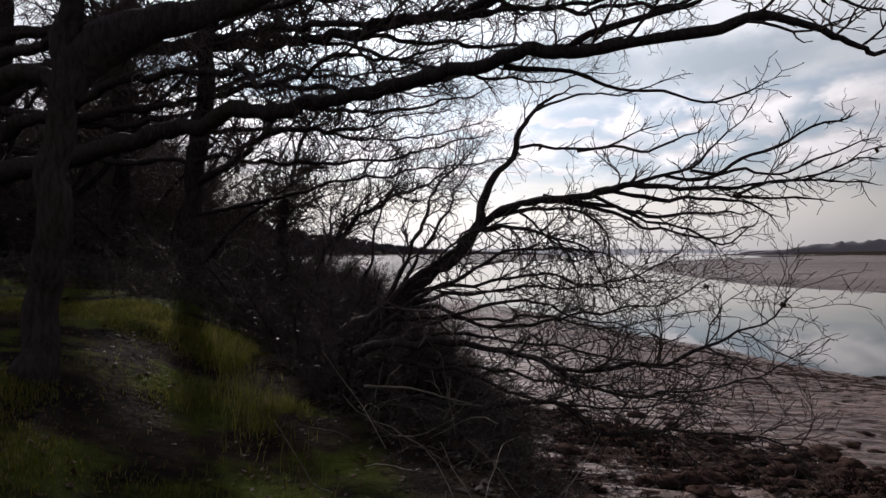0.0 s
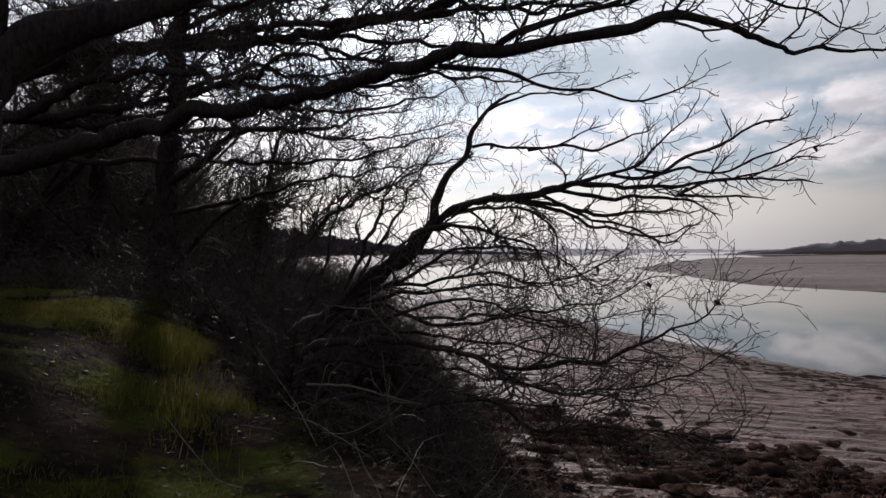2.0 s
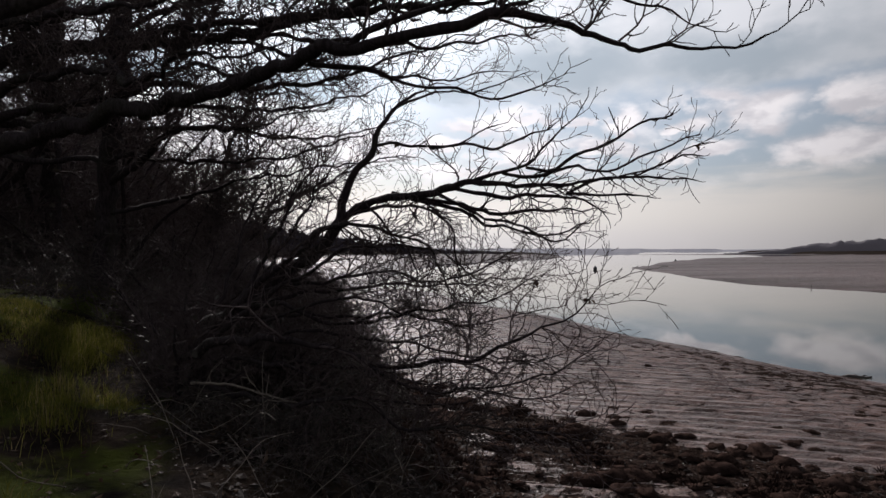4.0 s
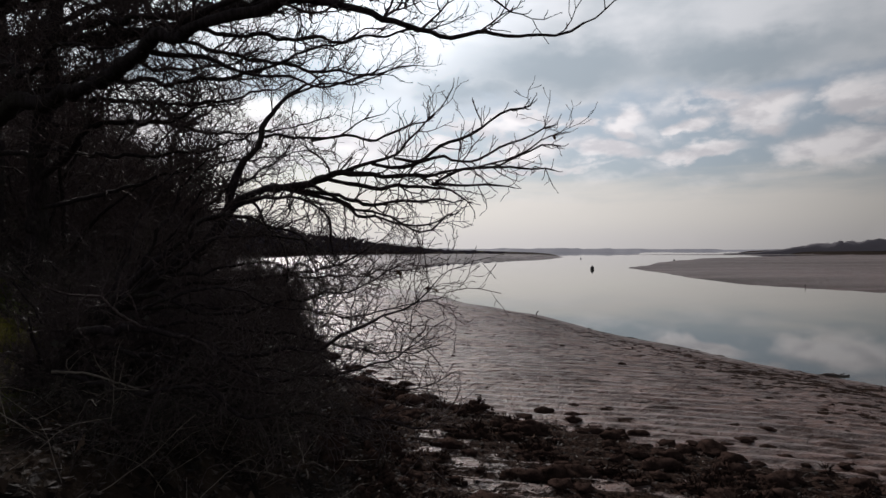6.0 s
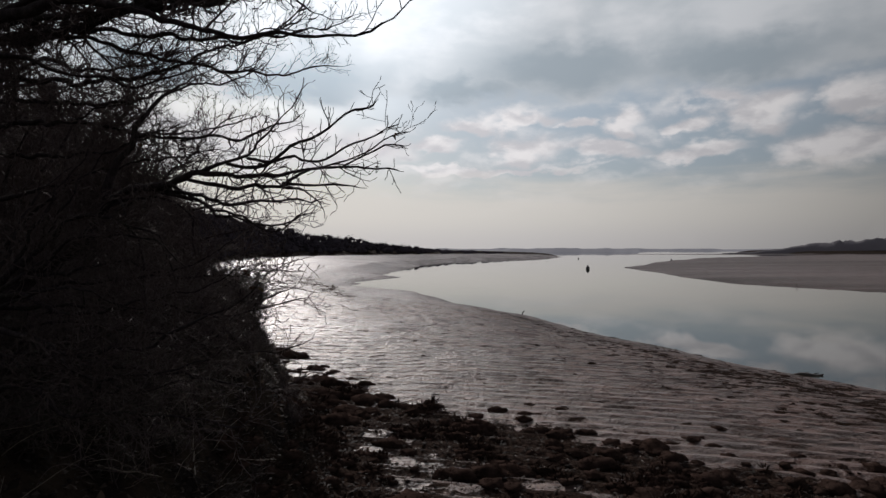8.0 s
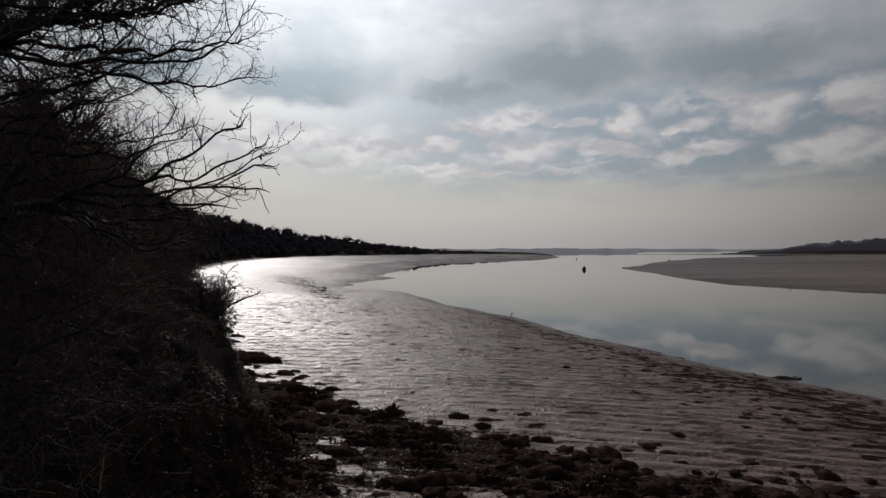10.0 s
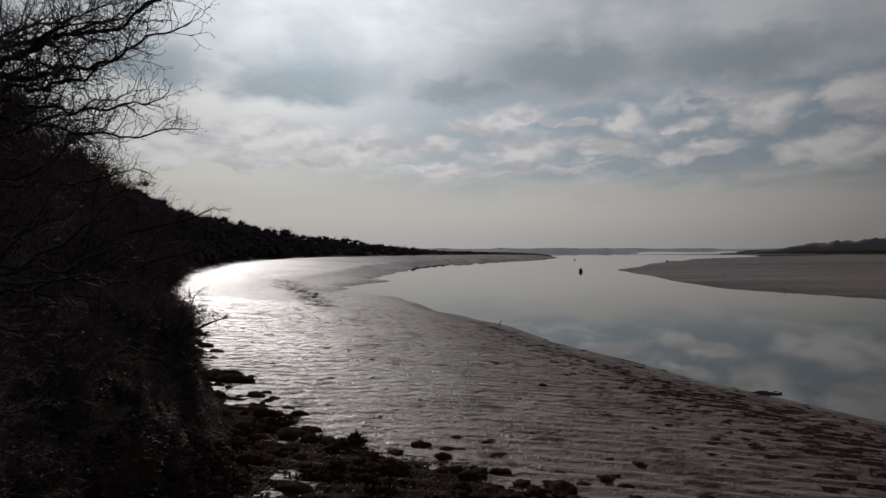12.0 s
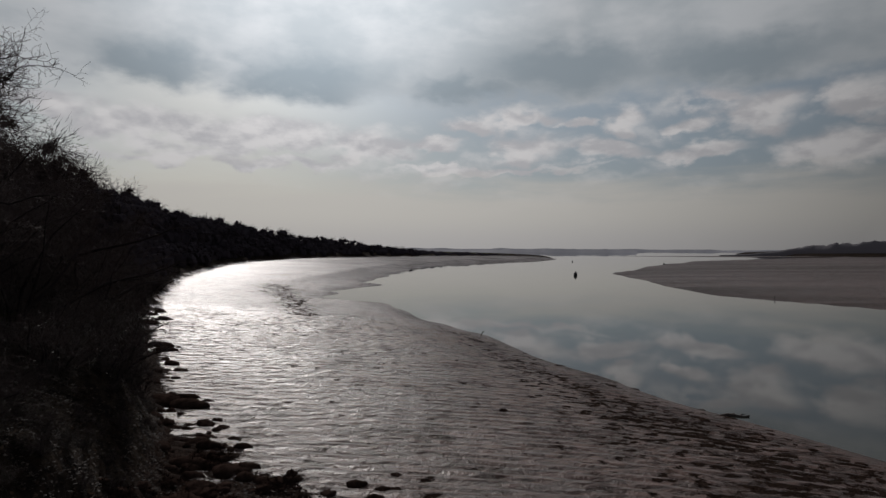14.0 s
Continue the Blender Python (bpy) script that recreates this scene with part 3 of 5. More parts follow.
def shore_tree(rng, tall, wide, twigs, low, label, group):
    """A bare tree farther along the shore: trunk, boughs and a rounded, uneven crown of fine twigs."""
    ob = thing("bare_tree", label, "tree", group)
    trunk = [(rng.normal(0, 0.1), rng.normal(0, 0.1), tall * f - 0.4, 0.018 * tall * (1 - 0.9 * f)) for f in (0, 0.25, 0.5, 0.7)]
    line = smooth_line(trunk, 0.8)
    t = Tubes()
    t.add(line[:, :3], line[:, 3], 6)
    t.build("trunk", BARK, ob)
    lobes = [(unit(rng.normal(0, 1, 3)) * np.array((wide * 0.32, wide * 0.32, tall * 0.20)) + np.array((0, 0, tall * rng.uniform(low, 0.68))), wide * rng.uniform(0.22, 0.36)) for k in range(9)]
    fine = Leaves()
    for c, r in lobes:
        foot = line[int(len(line) * 0.45)][:3]
        fine.sliver(foot, unit(c - foot), np.linalg.norm(c - foot) * 0.9, 0.14, rng)
        for k in range(34):
            e = unit(rng.normal(0, 1, 3))
            fine.sliver(c - e * r * 0.2, unit(e + rng.normal(0, 0.3, 3)), r * rng.uniform(0.4, 0.9), r * 0.045, rng)
        for k in range(twigs):
            e = unit(rng.normal(0, 1, 3))
            q = c + e * r * rng.uniform(0.1, 0.95)
            w = unit(e + rng.normal(0, 0.5, 3))
            fine.sliver(q, w, r * rng.uniform(0.18, 0.42), rng.uniform(0.02, 0.055), rng)
    tagged(fine.build("crown", TWIG, ob, "crown of fine bare twigs"), kind="stuff")
    return ob


def bramble(rng, size, stems, leaves, label, group, dead=0):
    """A tangle of thin arching stems, mostly leafless."""
    ob = thing("bramble_thicket", label, "shrub", group)
    t, lv = Tubes(), Leaves()
    for k in range(stems):
        a, r = rng.uniform(0, 2 * math.pi), size * 0.6 * math.sqrt(rng.random())
        p = np.array((math.cos(a) * r, math.sin(a) * r, -0.15))
        b = rng.uniform(0, 2 * math.pi)
        d = unit(np.array((math.cos(b) * 0.8, math.sin(b) * 0.8, 0.9)))
        length = size * rng.uniform(0.5, 1.15)
        pts = [p]
        n = 8
        for s in range(n):
            d = unit(d + rng.normal(0, 0.18, 3) - np.array((0, 0, 0.22)) * (s / n) * 1.8)
            p = p + d * length / n
            pts.append(p)
            for c in range(3):
                w = unit(d + rng.normal(0, 0.8, 3))
                lv.sliver(p, w, rng.uniform(0.08, 0.3), 0.006, rng)
            if s > 1:
                for c in range(leaves):
                    e = unit(rng.normal(0, 1, 3))
                    lv.leaf(p + rng.normal(0, 0.06, 3), e, unit(np.cross(e, rng.normal(0, 1, 3))), rng.uniform(0.025, 0.055), rng.uniform(0.01, 0.02))
        if k < dead:
            one = Tubes()
            one.add(pts, np.linspace(0.005, 0.002, len(pts)), 3)
            one.build("dead_stem", DEAD, ob, "pale dead stem")
        else:
            t.add(pts, np.linspace(0.008, 0.003, len(pts)), 3)
    tagged(t.build("stem_tangle", TWIG, ob), kind="stuff")
    tagged(lv.build("leaf_tangle", IVY, ob), kind="stuff")
    return ob


rng = np.random.RandomState(5)
thickets = [thicket_tree(rng, t, w, 7, 30, 40, "dense ivy-hung bare thicket tree on the bank", "ivy thicket on the bank") for t, w in ((5.6, 3.4), (6.4, 3.8))]
bare_thickets = [thicket_tree(rng, t, w, 8, 34, 12, "dense bare thicket tree with fine twigs on the bank", "bare thicket on the bank") for t, w in ((5.2, 3.4), (6.2, 3.8), (4.2, 3.0))]
scrubs = [thicket_tree(rng, t, w, 6, 13, 24, "low dark scrub of bare stems on the bank", "scrub on the bank") for t, w in ((2.0, 2.2), (1.6, 1.9))]
far_trees = [shore_tree(rng, t, w, 200, low, "bare tree in the dark wood along the shore", "trees along the bay") for t, w, low in ((9.5, 6.5, 0.3), (8.0, 7.0, 0.25), (11.0, 7.5, 0.35), (6.0, 6.0, 0.2))]


def put(kinds, x, y, size, first, k=None):
    """Stands a tree or shrub on the ground: the first of a kind itself, then copies."""
    k = rng.randint(len(kinds)) if k is None else k
    m = pose(x, y, height(x, y) - 0.05, 0, 0, rng.uniform(0, 360))
    ob = kinds[k]
    if k in first:
        ob = copy_thing(ob, m)
    first.add(k)
    ob.matrix_basis = m
    ob.scale = (size,) * 3
    return ob


def shore_point(s, inland):
    """A spot s metres along the wooded shore (from the second corner), so far inland."""
    pts = SHORE[1:SHORE.index((94, 480)) + 1]
    for a, b in zip(pts, pts[1:]):
        d = math.hypot(b[0] - a[0], b[1] - a[1])
        if s <= d:
            ux, uy = (b[0] - a[0]) / d, (b[1] - a[1]) / d
            return a[0] + ux * s - uy * inland, a[1] + uy * s + ux * inland
        s -= d
    return None


first = set()
for s, inland in [(11.5, 9), (13, 11), (15, 7.5), (17, 9), (19, 7), (22, 10), (24, 6.5), (28, 8), (33, 7), (11, 14), (14, 15), (18, 13), (24, 14), (30, 12), (9.5, 12), (16, 19), (12, 18)]:
    x, y = shore_point(s, inland)
    if x < -0.5 * y:
        put(thickets, x, y, rng.uniform(0.9, 1.15), first)
first = set()
for s, inland in [(13.0, 6.5), (15.0, 6.2), (14.5, 4.2), (16.5, 6.5), (18, 5.6), (20, 6), (22, 7), (17.5, 3.2), (19.5, 4.5), (21, 3.0), (22.5, 5.5), (24, 3.4), (26, 4.6), (27, 2.8), (29, 5), (30.5, 3), (32, 4.5), (34, 2.8), (36, 4.6), (38, 3), (40, 5), (42, 2.9), (44, 4.4), (46, 3), (49, 3.4), (52, 3)]:
    x, y = shore_point(s, inland)
    if x < -(0.45 if y < 22 else 0.36) * y:
        put(bare_thickets, x, y, rng.uniform(0.9, 1.2), first)
first = {0, 1, 2}
for x, y, size in [(-7.4, 15.2, 1.1), (-9.2, 17.0, 1.25), (-11.5, 21.5, 1.3), (-14.0, 26.5, 1.4), (-10.6, 20.0, 1.3), (-16.5, 30.0, 1.3)]:
    put(bare_thickets, x, y, size * rng.uniform(0.92, 1.06), first)
def set_back(s):
    """How far the growth keeps back from the foot of the bank."""
    return 1.3 * math.exp(-((s - 15.5) / 5.0) ** 2)


first = set()
for k in range(80):
    s = 8.0 + 36 * k / 80
    inland = rng.uniform(1.4, 4.2) + set_back(s)
    x, y = shore_point(s, inland)
    put(scrubs, x, y, (0.22 + 0.13 * (inland - set_back(s))) * rng.uniform(0.8, 1.2), first)
for k in range(34):
    s = 5.5 + 10 * k / 34
    inland = rng.uniform(1.2, 3.2) + set_back(s)
    x, y = shore_point(s, inland)
    put(scrubs, x, y, (0.26 + 0.10 * (inland - set_back(s))) * rng.uniform(0.8, 1.15), first)
for k in range(50):
    s = 7.5 + 18 * k / 50
    x, y = shore_point(s, rng.uniform(0.1, 1.9) + 0.5 * set_back(s))
    put(scrubs, x, y, rng.uniform(0.16, 0.27), first)
for k in range(64):
    s = 16 + 75 * (k / 64) ** 1.3
    x, y = shore_point(s, rng.uniform(0.5, 2.1) + set_back(s))
    put(scrubs, x, y, rng.uniform(0.35, 0.6) * (1 + s / 45), first)
first = set()
s = 30.0
while s < 110:
    for row in range(3):
        x, y = shore_point(s + rng.uniform(-1.5, 1.5), (2.6, 5.2, 8.8)[row] * (1 + s / 300) + rng.uniform(0, 1.6))
        put(far_trees, x, y, rng.uniform(0.8, 1.15) * (1 + min(s, 250) / 420) * (0.55, 0.9, 1.1)[row], first, 3 if row == 0 else None)
    s += 2.8 + s * 0.02


for x, y, size, k in [(-25.5, 60, 1.15, 0), (-21.5, 38, 1.12, 0), (-20.9, 41, 1.05, 2), (-19.5, 36, 1.1, 0), (-22.5, 45, 1.0, 0), (-24.5, 49, 1.0, 2), (-27, 55, 1.0, 0), (-30.5, 64, 1.0, 2), (-18.5, 33.5, 1.0, 0), (-24.5, 42, 1.3, 2), (-17.6, 31, 1.0, 0)]:
    put(far_trees, x, y, size, first, k)
# low growth at the foot of the bank along the bay
for k in range(40):
    s = 70 + 330 * (k / 40) ** 1.3
    x, y = shore_point(s, rng.uniform(1.2, 2.6) * (1 + s / 120))
    put(far_trees, x, y, rng.uniform(0.30, 0.42) * (1 + s / 400), first, 3)


def far_wood(name, line, mat, label, twig_long, lump_long, fuzz):
    """A wood so far off that its trees run together: one uneven canopy along a line of (x, y, foot, top, depth), bristling with fine twigs."""
    line = np.array(line, float)
    run = np.concatenate([[0], np.cumsum(np.hypot(np.diff(line[:, 0]), np.diff(line[:, 1])))])
    u = np.arange(0, run[-1], lump_long / 5)
    x, y, foot, top, deep = (np.interp(u, run, line[:, k]) for k in range(5))
    ax, ay = np.gradient(x), np.gradient(y)
    length = np.hypot(ax, ay)
    nx, ny = -ay / length, ax / length
    across = np.array((0, 0.03, 0.12, 0.26, 0.42, 0.60, 0.80, 1.0))
    rise = np.array((0, 0.45, 0.72, 0.90, 1.0, 0.98, 0.80, 0.0))
    rows = []
    for k, (w, h) in enumerate(zip(across, rise)):
        crown = value_noise(u, u * 0 + k * lump_long * 0.6, lump_long, 71) + 0.6 * value_noise(u, u * 0 + k * lump_long * 0.5, lump_long * 0.4, 72)
        crown = crown + 1.1 * np.maximum(0, value_noise(u, u * 0 + k * lump_long * 0.3, lump_long * 2.1, 73) - 0.1)
        d = deep * w + crown * lump_long * 0.15
        rows.append(np.stack([x + nx * d, y + ny * d, foot + (top - foot) * h * (1 + 0.36 * crown) - (k in (0, 7)) * 1.5], 1))
    grid = np.array(rows)
    m = len(u)
    verts = grid.reshape(-1, 3)
    i = np.arange((len(rows) - 1) * (m - 1))
    a_ = (i // (m - 1)) * m + i % (m - 1)
    vs, fs = [verts], np.stack([a_, a_ + 1, a_ + m + 1, a_ + m], 1).tolist()
    lv = Leaves()
    for k in range(int(run[-1] * fuzz)):
        i, j, f, g = rng.randint(m - 1), rng.randint(1, len(rows) - 2), rng.random(), rng.random()
        p = grid[j, i] * (1 - f) * (1 - g) + grid[j, i + 1] * f * (1 - g) + grid[j + 1, i] * (1 - f) * g + grid[j + 1, i + 1] * f * g
        w = unit(np.array((0, 0, 0.9)) + rng.normal(0, 0.55, 3) - np.array((nx[i], ny[i], 0)) * 0.5)
        scale_ = min(1.0, (top[i] - foot[i]) / 8)
        lv.sliver(p - w * 0.2, w, twig_long * rng.uniform(0.35, 1.0) * scale_, twig_long * rng.uniform(0.05, 0.12) * scale_, rng)
    vs.append(np.array(lv.v))
    n0 = len(verts)
    ob = mesh_object(name, np.concatenate(vs), fs + [tuple(q + n0 for q in f) for f in lv.f], mat, None, label, True)
    return tagged(ob, "", "wood", "", "stuff")


def crown_wood(name, spots, mat, label):
    """Trees too far to part: each a heap of small knots of twigs from its foot to a rounded, uneven head. spots: (x, y, foot, top, radius)."""
    bm = bmesh.new()
    bmesh.ops.create_icosphere(bm, subdivisions=1, radius=1.0)
    bv = np.array([v.co[:] for v in bm.verts])
    bf = np.array([[v.index for v in f.verts] for f in bm.faces])
    bm.free()
    vs, fs, n = [], [], 0
    lv = Leaves()
    for x, y, foot, top, r in spots:
        heads = [(np.array((x, y, top - 0.55 * r)), r)] + [(np.array((x + rng.normal(0, 0.6) * r, y + rng.normal(0, 0.6) * r, top - r * rng.uniform(0.7, 1.2))), r * rng.uniform(0.5, 0.8)) for k in range(2)]
        for c, rr in heads:
            for k in range(9):
                e = unit(rng.normal(0, 1, 3) + np.array((0, 0, 0.2)))
                p = c + e * np.array((0.62, 0.62, 0.36)) * rr * rng.uniform(0.4, 1.0)
                v = bv * (1 + 0.22 * rng.normal(0, 1, (len(bv), 1))) * rr * rng.uniform(0.16, 0.30) * np.array((1, 1, 0.8)) + p
                vs.append(v)
                fs.append(bf + n)
                n += len(bv)
            for g in range(100):
                e = unit(rng.normal(0, 1, 3) + np.array((0, 0, 0.45)))
                p = c + e * np.array((0.55, 0.55, 0.33)) * rr
                w = unit(e + rng.normal(0, 0.4, 3) + np.array((0, 0, 0.25)))
                lv.sliver(p, w, rr * rng.uniform(0.18, 0.5), rr * rng.uniform(0.012, 0.035), rng)
        for k in range(7):
            # the darker body below the head
            p = np.array((x + rng.normal(0, 0.35) * r, y + rng.normal(0, 0.35) * r, foot + (top - r - foot) * rng.random()))
            v = bv * (1 + 0.22 * rng.normal(0, 1, (len(bv), 1))) * r * rng.uniform(0.30, 0.5) * np.array((1, 1, 1.2)) + p
            vs.append(v)
            fs.append(bf + n)
            n += len(bv)
    vs.append(np.array(lv.v))
    faces = np.concatenate(fs).tolist() + [tuple(q + n for q in f) for f in lv.f]
    return tagged(mesh_object(name, np.concatenate(vs), faces, mat, None, label, False), "", "wood", "", "stuff")


spots = []
s = 66.0
while s < 436 and shore_point(s, 0):
    top = float(np.interp(s, (44, 60, 90, 140, 200, 260, 300, 335, 365, 418, 450, 501, 572), (12.0, 14.2, 17.0, 18.4, 19.4, 19.0, 17.6, 15.2, 13.4, 9.4, 5.4, 3.4, 2.0)))
    for row in range(4):
        x, y = shore_point(s + rng.uniform(-2, 2), (4.5, 8, 13, 20)[row] * (0.7 + s / 260) + rng.uniform(-1, 1))
        z = height(x, y)
        r = rng.uniform(2.2, 3.6) * (0.8 + s / 300) * (0.75, 1, 1.1, 1.15)[row] * (1.0 if s < 340 else 0.7 if s < 430 else 0.4)
        spots.append((x, y, z, (2.2 + (top - 2.2) * (0.78, 0.95, 1.04, 1.08)[row]) * rng.uniform(0.86, 1.09), r))
    x, y = shore_point(s, 2.0 * (0.7 + s / 260))
    z = height(x, y)
    spots.append((x, y, z - 0.5, z + rng.uniform(3, 5) * (0.4 if s > 430 else 1), rng.uniform(1.8, 2.6) * (0.8 + s / 400) * (0.5 if s > 430 else 1)))
    s += (2.6 + s * 0.018) * rng.uniform(0.8, 1.2)
# a few that stand out above the rest
spots += [(-87, 173, 7, 23.5, 4.0), (-90, 176, 7, 22.0, 3.4), (-78, 308, 7, 18.0, 6.0), (-86, 312, 7, 17.4, 5.4), (-55, 362, 5, 14.6, 4.6)]
crown_wood("bay_wood", spots, BAY_WOOD, "dark bare wood of rounded crowns along the bay")
line = [(-24, 380, 1.0, 8.0, 9), (-10, 396, 1.0, 6.4, 9), (10, 415, 0.8, 5.2, 8), (35, 441, 0.6, 4.2, 6), (70, 466, 0.4, 2.6, 5), (94, 480, 0.2, 1.0, 4)]
far_wood("spit_scrub", line, BAY_WOOD, "low dark scrub on a spit across the bay", 1.0, 3.0, 12)
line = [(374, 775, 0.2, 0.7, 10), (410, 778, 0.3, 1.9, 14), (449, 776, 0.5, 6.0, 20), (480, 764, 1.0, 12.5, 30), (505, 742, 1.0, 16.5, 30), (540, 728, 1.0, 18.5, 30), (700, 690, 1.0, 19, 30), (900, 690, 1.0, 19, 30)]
far_wood("headland_wood", line, FAR_WOOD, "wooded headland across the river with painted haze", 1.8, 9.0, 30)

for x, y, z in [(-1.5, 5.9, 0.5), (-0.9, 6.2, 0.45), (-0.5, 6.4, 0.40), (-1.9, 6.6, 0.6), (-1.2, 7.2, 0.55), (-2.4, 7.6, 0.7), (-0.6, 7.6, 0.45), (-1.2, 8.4, 0.7), (-2.6, 8.6, 0.8)]:
    copy_thing(scrubs[0], pose(x, y, height(x, y) - 0.05, 0, 0, 70 * x)).scale = (z,) * 3

brambles = [bramble(rng, z, 30, 1, "tangled dark leafless bramble on the bank", "brambles on the bank", 1) for z in (0.9, 1.1, 1.4)]
first = set()
for k in range(80):
    s = 2.5 + 30 * (k / 80) ** 1.1
    inland = rng.uniform(1.4, 3.0) + set_back(s) + (rng.random() < 0.3) * rng.uniform(0, 3)
    if s < 7 and inland > 2.9:
        continue
    x, y = shore_point(s, inland)
    if x < -0.9 and y < 4.8:
        continue
    put(brambles, x, y, rng.uniform(0.7, 1.1) * (1 + s / 60) * min(1, 0.42 + max(0, y - 4.2) * 0.25), first)
for k in range(44):
    s = rng.uniform(6, 22)
    x, y = shore_point(s, rng.uniform(0.5, 1.9) + set_back(s))
    put(brambles, x, y, rng.uniform(0.35, 0.6), first)
for k in range(40):
    x, y = rng.uniform(-1.6, 0.3), rng.uniform(3.9, 7.5)
    if x < -0.55 - 0.2 * (4.6 - y):
        continue
    put(brambles, x, y, rng.uniform(0.5, 0.85) * (0.75 if y < 5 else 1.0), first)


for k in range(34):
    x, y = rng.uniform(-7.5, -2.6), rng.uniform(7.4, 10.5)
    put(brambles, x, y, rng.uniform(0.7, 1.1), first)


# ---- the oaks over the bank ----
def oak(name, label, limbs, rng, **common):
    """A tree from its trunk and limbs: each limb a name, its knots and how it carries twigs."""
    ob = thing(name, label, "tree")
    for kind, knots, how in limbs:
        limb(kind, knots, ob, rng, **{**common, **how})
    return ob


def bare_bush(x, y, tall, stems, rng, label):
    """A leafless bush: crooked stems fanning from one root, thick with twigs."""
    ob = thing("bare_bush", label, "bush", "bare bushes on the bank")
    z = height(x, y)
    for k in range(stems):
        a = rng.uniform(-1.4, 1.9)
        r = tall * rng.uniform(0.25, 0.75)
        top = tall * rng.uniform(0.6, 1.0)
        knots = [(x, y, z - 0.2, 0.030)] + [(x + math.cos(a) * r * f + rng.normal(0, 0.08), y + math.sin(a) * r * f * 0.7 + rng.normal(0, 0.08), z + top * f ** 0.8, 0.028 * (1 - 0.85 * f)) for f in (0.3, 0.65, 1.0)]
        limb("stem", knots, ob, rng, twigs=9, reach=0.75, start=0.2, lift=0.04, least=0.13)
    return ob


